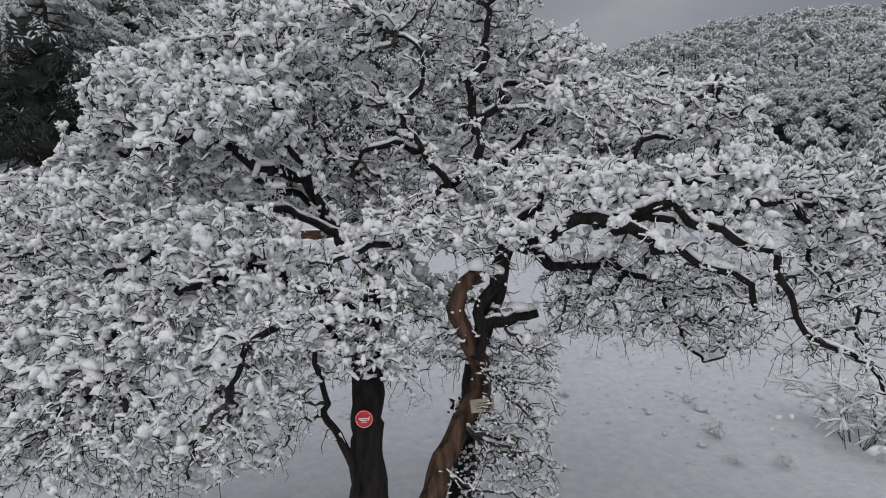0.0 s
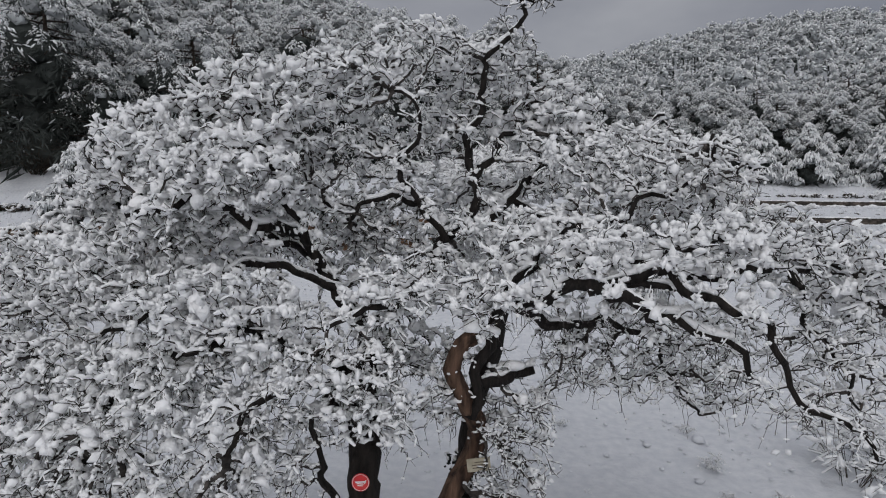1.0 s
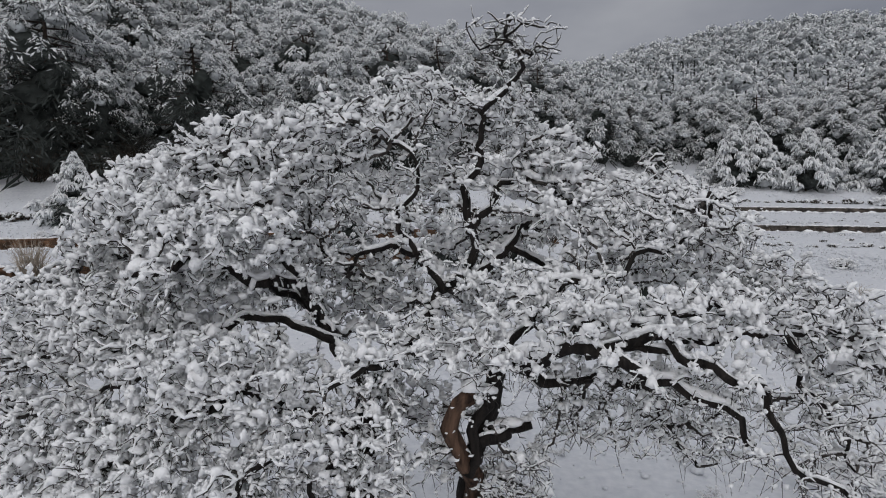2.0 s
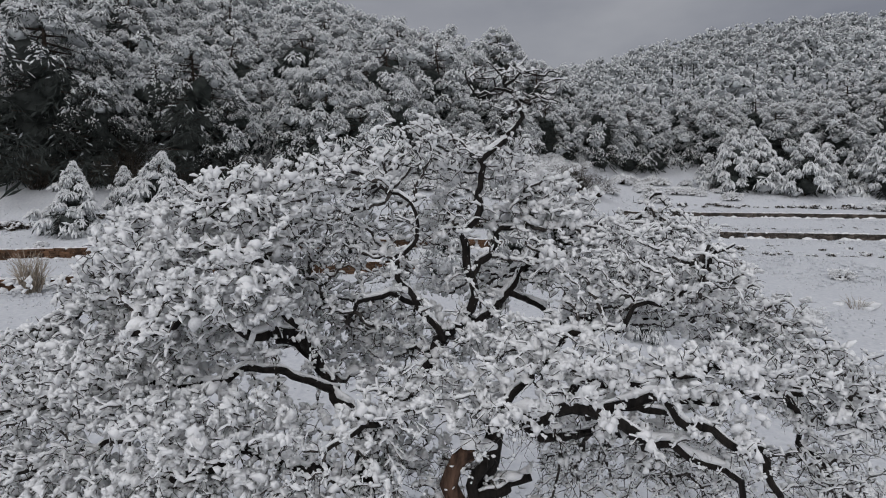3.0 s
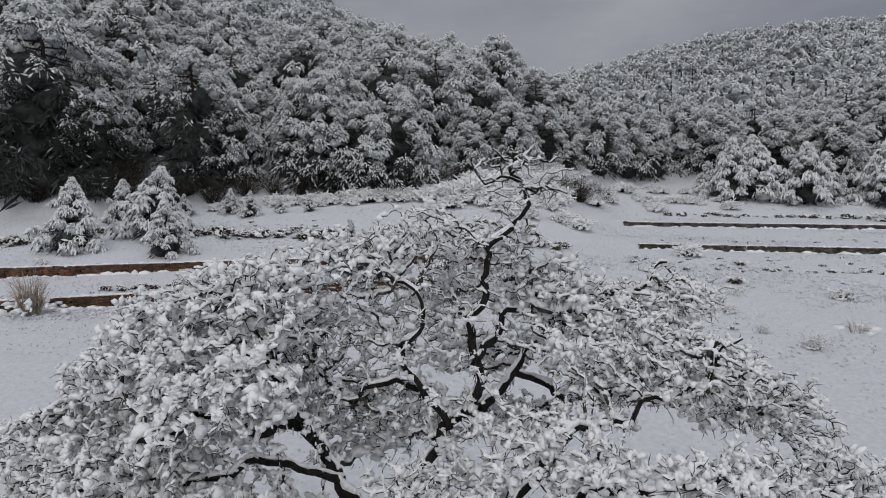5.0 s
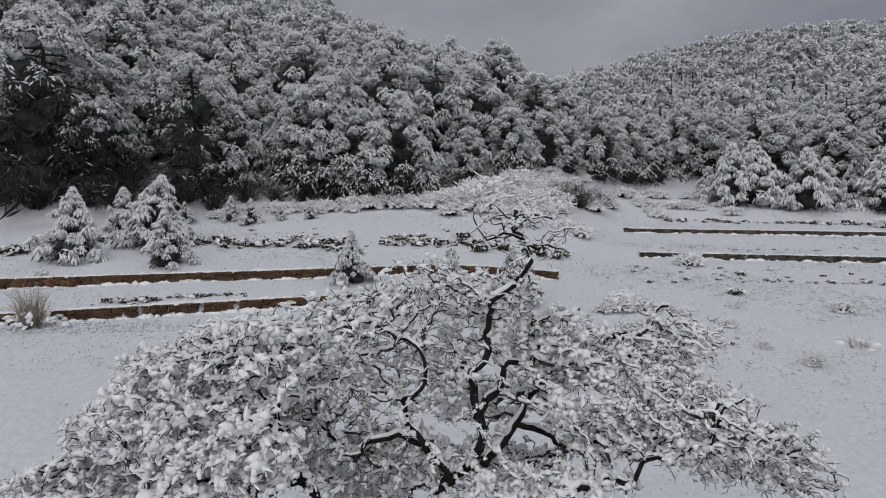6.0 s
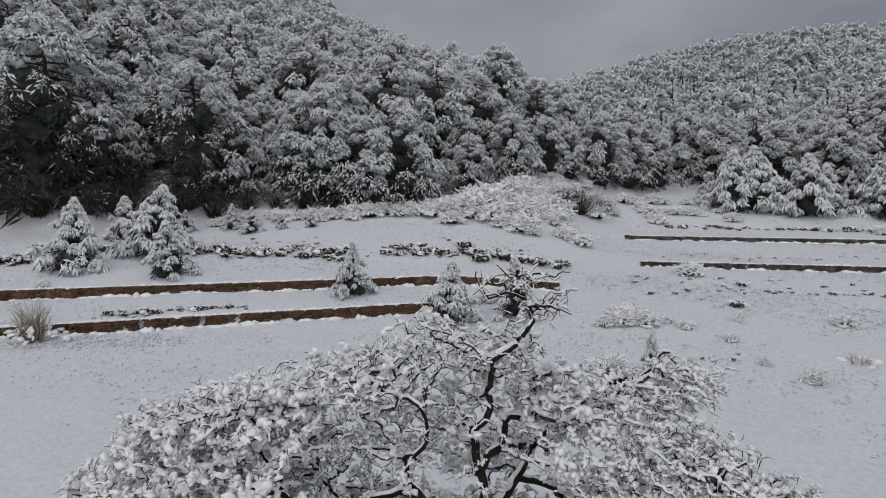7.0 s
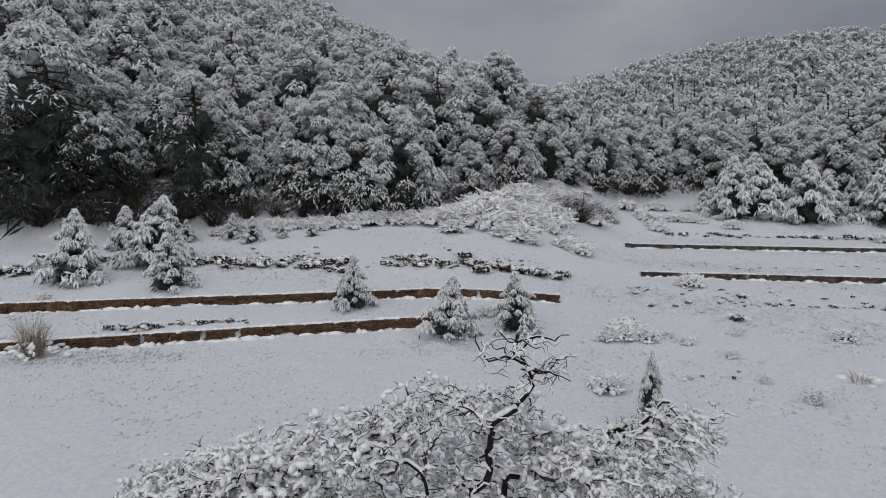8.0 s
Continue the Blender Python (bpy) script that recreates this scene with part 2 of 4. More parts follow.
gx = np.array([-v for v in outward(56.0, 0.8, 1.15, 1800.0)][::-1] + spaced(-56.0, 60.0, 0.7) + outward(60.0, 0.8, 1.15, 1800.0))
gy = np.array([-v for v in outward(0.0, 0.8, 1.2, 900.0)][::-1] + spaced(0.0, 78.0, 0.5) + outward(78.0, 0.6, 1.06, 2500.0))
GX, GY = np.meshgrid(gx, gy)
GZ = land_z(GX, GY)
for q, (kx, ky, ph) in enumerate([(0.9, 0.4, 0.3), (-0.5, 1.1, 1.7), (1.9, 1.3, 4.1), (2.6, -1.9, 2.2), (0.23, 0.31, 5.0)]):
    GZ = GZ + np.sin(kx * GX + ky * GY + ph) * (0.018, 0.018, 0.012, 0.010, 0.05)[q] * ramp01((GY - 2.0) / 6.0)
GZ = GZ + np.random.default_rng(5).normal(size=GZ.shape) * np.where((GY < 60) & (GY > 8), 0.03, 0.03)
gw = len(gx)
gi = (np.arange(len(gy) - 1)[:, None] * gw + np.arange(gw - 1)[None, :]).ravel()
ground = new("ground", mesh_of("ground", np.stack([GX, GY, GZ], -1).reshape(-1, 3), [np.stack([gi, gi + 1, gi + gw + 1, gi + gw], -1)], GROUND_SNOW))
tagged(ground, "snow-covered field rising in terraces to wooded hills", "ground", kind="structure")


def ground_at(x, y):
    return float(land_z(x, y))


# ---- terrace walls ----
def terrace_wall(name, w, mat, label, seed, near=(1e9, 1e9), piece=None):
    rng = np.random.default_rng(seed)
    top = tagged(new(name), label, "terrace wall", kind="structure")
    stones, cap = Heap(), Heap()
    bm = bmesh.new()
    bmesh.ops.create_cube(bm, size=1.0)
    bmesh.ops.bevel(bm, geom=bm.edges[:], offset=0.12, segments=1, affect="EDGES")
    cv = np.array([p.co[:] for p in bm.verts])
    cf = [[p.index for p in q.verts] for q in bm.faces]
    bm.free()
    loose = None
    if piece:
        loose = bpy.data.meshes.new("stone")
        loose.from_pydata([tuple(v) for v in cv], [], cf)
        loose.materials.append(piece)
    count = 0
    x = w[0]
    caps = []
    while x < w[2]:
        long = 0.0
        y = wall_y(w, x)
        low, high = ground_at(x, y - 0.35), ground_at(x, y + 0.5)
        z, k = low - 0.12, 0
        gap = rng.uniform() < 0.015
        while z < high - 0.02 and not gap:
            tall, wide = min(rng.uniform(0.13, 0.2), max(high - z, 0.05)), rng.uniform(0.36, 0.5)
            c = np.array([x + rng.uniform(-0.1, 0.1), wall_y(w, x) - 0.1 + rng.uniform(-0.035, 0.035), z + tall / 2])
            z += tall
            if near[0] < x < near[1] and count < 300:
                count += 1
                ob = new("stone", loose)
                ob.parent = top
                ob.matrix_basis = Matrix.Translation(c) @ Matrix.Diagonal((wide, 0.34, tall * 0.97, 1))
                continue
            v = cv * (wide, 0.34, tall * 0.97) + c
            for q in cf:
                stones.p.append(np.array([q]) + stones.n)
            stones.v.append(v)
            stones.n += len(v)
        caps.append((x, y + 0.08 + rng.uniform(-0.05, 0.05), high + rng.uniform(-0.03, 0.05), rng.uniform(0.10, 0.24)))
        x += 0.36
    caps = np.array(caps)
    lumps(cap, caps[:, :3], np.stack([np.full(len(caps), 0.34), caps[:, 3] + 0.12, caps[:, 3] * 0.6], -1), rng, 1, 0.2)
    foot = caps[rng.uniform(size=len(caps)) < 0.55]
    fz = np.array([ground_at(a, b - 0.5) for a, b in foot[:, :2]])
    lumps(cap, np.stack([foot[:, 0], foot[:, 1] - 0.42, fz], -1), np.stack([rng.uniform(0.2, 0.6, len(foot)), np.full(len(foot), 0.3), rng.uniform(0.06, 0.26, len(foot))], -1), rng, 1, 0.3)
    tagged(part("stonework", stones.mesh("stonework", mat, False), top), kind="stuff")
    part("snow_cap", cap.mesh("snow_cap", SNOW), top, "snow lying along the wall top")


terrace_wall("wall_upper", WALLS[0], STONE, "low rust-brown dry-stone terrace wall capped with snow", 1, (-24.0, 9.0), STONE_PIECE)
terrace_wall("wall_lower", WALLS[1], STONE, "low rust-brown dry-stone terrace wall, snow heaped at its foot", 2, (-23.0, 1.0), STONE_PIECE)
terrace_wall("wall_field", WALLS[2], STONE_DARK, "low dark stone terrace wall across the snowy field", 3)
terrace_wall("wall_far", WALLS[3], STONE_DARK, "long low dark stone terrace wall below the pines", 4)

# ---- the old tree ----
tree_rng = np.random.default_rng(11)
tree = tagged(new("old_tree"), "old gnarled deciduous tree with drooping twigs heaped with fresh snow", "tree")
tree.location = (0.0, 7.4, 0.0)
TREE_AT = np.array([0.0, 7.4, 0.0])
bones = []  # nodes from which the twigs grow: place and thickness
limb_snow = Heap()


def limb(name, r0, r1, points, mat=None, grow_from=0.25, snowy=1.0):
    p, s = smooth_line(points, 0.11)
    k = len(p)
    wob = 0.015 if name == "trunk" else 0.05
    amp = wob * np.minimum(1, s * 4)[:, None]
    ph = tree_rng.uniform(0, 6.28, (2, 3))
    run = np.arange(k)[:, None] * 0.11
    p = p + amp * (np.sin(run * 5.1 + ph[0]) + 0.7 * np.sin(run * 12.3 + ph[1]))
    kink = tree_rng.normal(size=(k, 3)) * np.minimum(1, s * 6)[:, None] * min(0.035, 0.6 * r0)
    p = p + (kink + np.roll(kink, 1, 0) + np.roll(kink, -1, 0)) / 1.8 * (name != "trunk")
    r = r0 + (r1 - r0) * s ** (0.8 if name != "trunk" else 1.0)
    if name == "trunk":
        r = r * (1 + 0.9 * np.exp(-np.maximum(p[:, 2], 0) / 0.35))
    d = np.gradient(p, axis=0)
    a, b = sides_of(unit(d))
    for i in range(1, k):  # keep the rings from twisting
        fa = a[i - 1] - unit(d[i][None])[0] * np.dot(a[i - 1], unit(d[i][None])[0])
        a[i] = unit(fa[None])[0]
        b[i] = np.cross(a[i], unit(d[i][None])[0])
    m = 16 if name == "trunk" else 9
    ang = np.arange(m) * 2 * np.pi / m
    wave = 1 + 0.10 * np.sin(3 * ang[None] + run * 0.9 + ph[0, 0]) + 0.06 * np.sin(5 * ang[None] - run * 1.7 + ph[0, 1]) + tree_rng.normal(size=(k, m)) * 0.055
    v = p[:, None] + (r[:, None] * wave)[..., None] * (np.cos(ang)[None, :, None] * a[:, None] + np.sin(ang)[None, :, None] * b[:, None])
    i = np.arange(k - 1)[:, None] * m + np.arange(m)[None]
    j = np.arange(k - 1)[:, None] * m + (np.arange(m)[None] + 1) % m
    quads = np.stack([i, j, j + m, i + m], -1).reshape(-1, 4)
    ends = [np.arange(m)[::-1][None], (k - 1) * m + np.arange(m)[None]]
    me = mesh_of(name, v.reshape(-1, 3) - TREE_AT, [quads, np.concatenate(ends)], mat or BARK)
    part(name, me, tree)
    if name == "trunk":
        for q in range(6, k, 3):
            if p[q, 2] > 1.4:
                bones.append((*p[q], r[q]))
    if name == "limb" and snowy == 1.0:
        for q in range(k):
            if s[q] >= grow_from:
                bones.append((*p[q], r[q]))
    # snow lying along the upper side
    flat = np.sqrt(np.maximum(0, 1 - unit(d)[:, 2] ** 2))
    w = (0.62 * r + 0.024) * np.clip((flat - 0.35) / 0.5, 0, 1) * (0.8 + 0.35 * np.sin(run[:, 0] * 4.0 + ph[1, 0])) + 1e-4
    w = w * (0.2 if name == "trunk" else snowy)
    sp = p + np.array([0, 0, 1.0]) * (r * 0.92 + w * 0.7)[:, None]
    w = w * tree_rng.uniform(0.5, 1.2, k) * (0.72 + 0.4 * np.sin(run[:, 0] * 7.3 + ph[0, 1]) * np.sin(run[:, 0] * 2.9 + ph[1, 2]))
    tubes(limb_snow, sp[None], w[None], 9, 1.15, 0.28, tree_rng)
    heaped = w > 0.012
    for _ in range(2):
        lumps(limb_snow, (sp + tree_rng.normal(size=sp.shape) * w[:, None] * (0.6, 0.6, 0.35))[heaped], w[heaped, None] * tree_rng.uniform(0.5, 1.25, (heaped.sum(), 3)), tree_rng, 1, 0.25)


def old_tree_limbs():
    limb("trunk", 0.24, 0.15, [(-0.8, 7.2, -0.09), (-0.88, 7.2, 1.55), (-0.93, 7.25, 2.5), (-0.96, 7.5, 3.1), (-0.98, 7.8, 3.6), (-0.95, 8.0, 4.0), (-0.86, 8.1, 4.25)])
    limb("trunk", 0.18, 0.10, [(-0.35, 7.5, -0.05), (-0.11, 7.55, 1.45), (0.18, 7.75, 2.17), (0.5, 7.8, 2.7), (0.42, 7.6, 3.15), (0.3, 7.45, 3.43), (0.18, 7.36, 3.8), (0.28, 7.3, 4.1), (0.5, 7.28, 4.24)], BARK_WARM)
    limb("broken_stem", 0.08, 0.07, [(0.40, 7.5, 3.2), (0.52, 7.42, 3.65), (0.65, 7.36, 3.93), (0.67, 7.35, 4.2)])
    limb("trunk", 0.17, 0.10, [(0.22, 8.3, 0.02), (0.27, 8.3, 1.21), (0.33, 8.2, 2.04), (0.42, 7.9, 3.04), (0.69, 7.5, 4.13), (0.78, 7.3, 4.63)])
    limb("limb", 0.075, 0.03, [(-0.93, 7.15, 1.2), (-1.08, 7.1, 1.75), (-1.24, 7.05, 2.15), (-1.32, 7.0, 2.5), (-1.42, 6.9, 2.95), (-1.5, 6.8, 3.35)])
    limb("broken_branch", 0.08, 0.06, [(0.46, 7.4, 3.6), (0.8, 7.6, 3.66), (1.22, 7.8, 3.72)])
    limb("limb", 0.11, 0.04, [(-0.92, 8.05, 4.1), (-1.4, 8.35, 4.71), (-1.72, 8.6, 5.08), (-1.95, 8.45, 5.45), (-2.45, 7.8, 5.66), (-2.75, 7.5, 5.86), (-3.25, 7.15, 5.92), (-3.75, 7.0, 5.75)])
    limb("limb", 0.06, 0.02, [(-1.87, 8.3, 5.38), (-1.94, 7.8, 5.94), (-2.07, 7.6, 6.3), (-2.37, 7.2, 6.77)])
    limb("limb", 0.105, 0.024, [(-0.9, 8.1, 4.2), (-0.25, 8.4, 4.95), (0.43, 8.7, 5.84), (0.42, 8.7, 6.71), (0.56, 8.6, 7.43), (0.76, 8.5, 7.96), (0.97, 8.4, 8.41), (1.15, 8.35, 8.69), (1.09, 8.35, 8.93), (0.97, 8.35, 9.06), (0.99, 8.35, 9.23)])
    limb("limb", 0.055, 0.02, [(0.13, 8.5, 5.4), (-0.32, 8.6, 6.01), (-0.68, 8.5, 6.58), (-0.23, 8.4, 7.04), (-0.67, 8.3, 7.65)])
    limb("limb", 0.065, 0.02, [(0.44, 8.75, 6.26), (1.0, 9.0, 6.85), (1.39, 9.2, 7.36), (1.28, 9.3, 7.92)])
    limb("limb", 0.07, 0.02, [(0.55, 8.7, 5.63), (1.07, 9.2, 6.08), (1.65, 9.8, 6.65), (2.33, 10.3, 6.9), (3.21, 10.6, 7.06), (4.09, 10.8, 7.73)])
    limb("limb", 0.022, 0.007, [(1.09, 8.35, 8.93), (1.28, 8.3, 8.82), (1.42, 8.2, 8.85), (1.59, 8.15, 8.79), (1.76, 8.1, 8.68)], snowy=0.25)
    limb("limb", 0.022, 0.007, [(1.09, 8.35, 8.93), (0.85, 8.45, 9.06), (0.64, 8.5, 9.01), (0.5, 8.5, 9.19), (0.42, 8.45, 9.27)], snowy=0.25)
    limb("limb", 0.02, 0.007, [(0.97, 8.35, 9.06), (1.17, 8.4, 9.21), (1.42, 8.5, 9.19), (1.57, 8.55, 9.31), (1.84, 8.6, 9.31)], snowy=0.25)
    limb("limb", 0.013, 0.006, [(0.99, 8.35, 9.23), (1.19, 8.25, 9.21), (1.4, 8.2, 9.23)], snowy=0.25)
    limb("limb", 0.013, 0.006, [(0.85, 8.45, 9.06), (0.7, 8.3, 9.13), (0.58, 8.25, 9.22)], snowy=0.25)
    limb("limb", 0.013, 0.006, [(0.99, 8.35, 9.23), (0.85, 8.4, 9.36), (0.71, 8.45, 9.4)], snowy=0.25)
    limb("limb", 0.011, 0.006, [(1.42, 8.2, 8.85), (1.51, 8.25, 8.99), (1.65, 8.3, 9.06)], snowy=0.25)
    limb("limb", 0.014, 0.006, [(1.15, 8.35, 8.69), (1.39, 8.5, 8.81), (1.6, 8.6, 8.78)], snowy=0.25)
    limb("limb", 0.06, 0.02, [(2.33, 10.3, 6.9), (3.22, 11.0, 7.1), (4.28, 11.6, 7.18), (5.41, 12.0, 6.98)])
    limb("limb", 0.045, 0.018, [(-0.28, 8.6, 5.96), (-0.94, 8.6, 6.01), (-1.55, 8.8, 5.85), (-2.5, 9.2, 6.48)])
    limb("limb", 0.1, 0.03, [(-0.96, 7.7, 3.4), (-1.6, 7.3, 4.1), (-2.4, 7.0, 4.3), (-3.1, 6.9, 4.1), (-3.7, 6.9, 3.6), (-4.2, 6.9, 3.0)])
    limb("limb", 0.085, 0.025, [(-0.94, 7.4, 3.0), (-1.3, 7.0, 3.6), (-1.7, 6.8, 3.75), (-2.1, 6.6, 3.5), (-2.4, 6.6, 2.95)])
    limb("limb", 0.06, 0.022, [(-1.4, 8.35, 4.71), (-2.19, 8.1, 5.08), (-3.1, 7.9, 5.0), (-4.2, 8.0, 4.8), (-5.3, 8.1, 4.5)])
    limb("limb", 0.06, 0.022, [(-1.72, 8.6, 5.08), (-3.0, 9.0, 5.75), (-4.4, 9.0, 6.0), (-5.6, 9.0, 5.8)])
    limb("limb", 0.07, 0.025, [(-0.9, 8.0, 4.1), (-0.6, 7.5, 4.6), (-0.85, 7.1, 4.6), (-1.3, 6.8, 4.4)])
    limb("limb", 0.105, 0.035, [(0.69, 7.45, 4.2), (0.82, 7.4, 4.6), (1.33, 7.1, 4.77), (1.7, 6.75, 4.83), (2.25, 6.6, 4.72), (2.62, 6.6, 4.55), (3.2, 6.5, 4.26), (3.45, 6.45, 4.0)])
    limb("limb", 0.07, 0.02, [(1.7, 6.75, 4.83), (2.38, 6.75, 4.99), (2.83, 6.5, 4.85), (3.4, 6.4, 4.57), (3.77, 6.4, 4.14), (3.95, 6.4, 3.77), (4.44, 6.4, 3.35), (4.8, 6.4, 3.05)])
    limb("limb", 0.06, 0.02, [(0.78, 7.3, 4.73), (1.59, 7.7, 5.44), (2.39, 7.9, 5.76), (3.03, 7.8, 6.05), (3.42, 7.7, 6.36), (3.58, 7.7, 6.77)])
    limb("limb", 0.055, 0.02, [(1.33, 7.1, 4.77), (1.71, 7.0, 5.16), (2.15, 6.9, 5.2), (2.8, 6.7, 5.25), (3.3, 6.6, 5.4), (3.8, 6.6, 5.3)])
    limb("limb", 0.08, 0.02, [(0.74, 7.3, 4.7), (1.55, 7.5, 4.34), (2.57, 8.0, 4.26), (3.22, 8.3, 3.6), (3.67, 8.4, 2.86)])
    limb("limb", 0.05, 0.02, [(1.07, 9.2, 6.08), (2.21, 9.8, 5.57), (3.87, 10.2, 5.51), (5.22, 10.0, 5.2)])

    limb("limb", 0.05, 0.018, [(-2.4, 7.0, 4.3), (-3.5, 7.5, 4.45), (-4.6, 7.6, 4.1), (-5.5, 7.7, 3.5)])
    limb("limb", 0.045, 0.016, [(-2.07, 7.9, 6.2), (-2.5, 8.0, 6.9), (-2.7, 8.3, 7.4)])
    limb("limb", 0.05, 0.018, [(1.82, 6.95, 4.84), (3.0, 6.7, 5.0), (4.0, 6.8, 5.1), (4.9, 7.0, 4.95), (5.6, 7.3, 4.5)])
    limb("limb", 0.035, 0.012, [(3.58, 7.7, 6.5), (3.65, 7.75, 6.75), (3.95, 7.8, 6.85)], snowy=0.8)
    limb("limb", 0.04, 0.014, [(4.0, 6.8, 5.1), (4.4, 6.9, 4.5), (4.7, 6.9, 3.9), (5.0, 6.9, 3.4)])

old_tree_limbs()


# twigs grow towards points strewn through the crown
def box_points(n, lo, hi):
    return tree_rng.uniform(lo, hi, (n, 3))


def egg_points(n, c, rad):
    return np.array(c) + unit(tree_rng.normal(size=(n, 3))) * tree_rng.uniform(0.02, 1.0, (n, 1)) ** 0.5 * np.array(rad)


# the masses of twigs that make up the crown: centre, half widths, fullness
MASSES = [
    ((-2.7, 8.3, 7.3), (1.15, 0.9, 0.65), 1.0), ((-3.7, 7.8, 6.5), (1.0, 0.9, 0.6), 1.1), ((-2.6, 7.2, 6.25), (0.9, 0.6, 0.5), 1.0), ((-4.7, 8.9, 6.1), (1.05, 0.9, 0.55), 1.0),
    ((-5.6, 8.6, 4.9), (1.1, 1.0, 0.8), 1.0), ((-4.3, 8.0, 4.95), (1.2, 1.0, 0.75), 1.0), ((-2.7, 6.9, 4.6), (1.1, 0.65, 0.55), 1.1), ((-3.2, 7.0, 3.6), (1.3, 0.65, 0.65), 1.1),
    ((-4.7, 7.4, 3.4), (1.2, 0.8, 0.9), 1.0), ((-1.7, 6.8, 3.8), (0.75, 0.5, 0.55), 1.1), ((-5.9, 7.7, 3.9), (0.9, 0.8, 0.9), 0.9), ((-3.6, 6.9, 2.3), (1.5, 0.6, 0.75), 0.9),
    ((-5.2, 7.1, 2.3), (0.9, 0.6, 0.75), 0.9), ((-2.4, 6.8, 2.4), (0.6, 0.5, 0.55), 0.8), ((-1.4, 8.5, 7.7), (1.0, 0.8, 0.55), 1.0), ((-0.35, 8.7, 8.15), (0.95, 0.7, 0.5), 1.0), ((0.8, 8.9, 8.05), (0.8, 0.55, 0.5), 0.9),
    ((1.75, 9.2, 7.45), (0.8, 0.7, 0.45), 0.9), ((2.5, 9.7, 6.9), (0.9, 0.8, 0.4), 0.8), ((4.3, 11.2, 6.95), (1.05, 0.9, 0.5), 0.8), ((3.5, 8.0, 6.35), (0.9, 0.7, 0.5), 1.0),
    ((2.5, 8.7, 6.2), (1.0, 0.7, 0.5), 0.9), ((4.7, 9.4, 5.6), (1.3, 1.0, 0.5), 0.9), ((3.3, 6.75, 5.3), (1.1, 0.55, 0.42), 1.1), ((4.7, 7.0, 5.15), (1.1, 0.7, 0.5), 1.0),
    ((1.5, 7.5, 5.3), (0.95, 0.55, 0.42), 1.1), ((0.2, 7.9, 4.75), (0.95, 0.5, 0.42), 1.0), ((4.8, 7.0, 4.0), (0.7, 0.6, 0.75), 0.8), ((2.6, 6.8, 4.65), (0.9, 0.4, 0.25), 0.7),
    ((-1.0, 6.9, 3.6), (0.75, 0.4, 0.6), 2.2), ((-0.9, 7.3, 4.25), (0.6, 0.35, 0.35), 1.5), ((-0.6, 6.9, 3.2), (0.4, 0.3, 0.3), 1.0), ((0.5, 7.1, 4.7), (0.8, 0.35, 0.3), 1.2), ((1.5, 6.7, 5.0), (0.6, 0.3, 0.25), 1.1), ((-2.0, 6.9, 3.0), (0.7, 0.5, 0.5), 0.9), ((-0.5, 8.4, 3.9), (0.5, 0.4, 0.6), 0.7), ((1.0, 8.0, 5.5), (0.9, 0.5, 0.35), 1.0),
    ((2.2, 6.85, 5.25), (0.9, 0.4, 0.35), 1.0), ((1.3, 9.4, 7.2), (0.7, 0.6, 0.45), 0.8), ((3.2, 10.4, 6.85), (0.9, 0.8, 0.45), 0.9), ((2.9, 8.7, 6.65), (0.9, 0.7, 0.45), 0.9),
    ((-0.3, 9.2, 7.1), (0.8, 0.6, 0.45), 0.8), ((-1.9, 8.8, 6.9), (0.9, 0.7, 0.5), 0.9), ((-3.9, 8.6, 7.0), (0.9, 0.8, 0.5), 1.0), ((0.3, 9.0, 7.4), (0.6, 0.4, 0.35), 0.8),
    ((-1.2, 9.6, 5.2), (1.0, 0.6, 0.7), 1.2), ((0.9, 9.8, 5.2), (1.2, 0.7, 0.45), 0.9), ((-0.6, 9.0, 5.6), (0.8, 0.4, 0.5), 1.0), ((-2.4, 8.9, 6.3), (0.9, 0.6, 0.4), 0.8), ((-0.4, 7.6, 5.0), (0.7, 0.5, 0.3), 0.8),
    ((1.9, 8.3, 6.5), (0.6, 0.5, 0.35), 0.7), ((4.2, 10.0, 6.3), (1.0, 0.9, 0.4), 0.8), ((5.4, 9.3, 5.3), (0.9, 0.8, 0.4), 0.8), ((-3.3, 8.2, 5.6), (0.9, 0.8, 0.35), 0.7),
    ((-0.9, 8.9, 6.6), (0.8, 0.5, 0.45), 0.6), ((-1.9, 9.3, 5.9), (1.1, 0.7, 0.5), 1.0), ((-3.4, 10.0, 5.3), (1.4, 0.8, 0.6), 0.6), ((0.6, 10.3, 6.2), (1.5, 0.8, 0.4), 0.5),
    ((3.4, 10.2, 5.6), (1.3, 0.8, 0.35), 0.6), ((5.7, 8.4, 4.6), (0.8, 0.9, 0.5), 0.7), ((-0.7, 7.3, 4.75), (0.6, 0.5, 0.3), 0.9), ((-2.2, 8.0, 4.4), (0.8, 0.6, 0.4), 0.6),
]


def crown_points(density):
    along = np.array(bones)[:, :3]
    shoots = np.repeat(along, 3, 0) + tree_rng.normal(size=(3 * len(along), 3)) * (0.2, 0.2, 0.16)
    out = [egg_points(int(density * 4.19 * full * r[0] * r[1] * r[2]), c, r) for c, r, full in MASSES]
    return np.concatenate(out + [
        shoots[shoots[:, 2] > 3.0],
        box_points(650, (1.4, 7.6, 3.3), (4.4, 8.8, 4.4)),  # the drooping fringe
        box_points(600, (0.4, 7.3, 1.4), (1.5, 8.1, 3.5)),  # sprouts on the leaning bole
        box_points(40, (0.4, 8.0, 8.6), (1.8, 8.7, 9.3)),
        box_points(120, (-0.6, 7.6, 3.0), (0.2, 8.4, 4.2)),
    ])


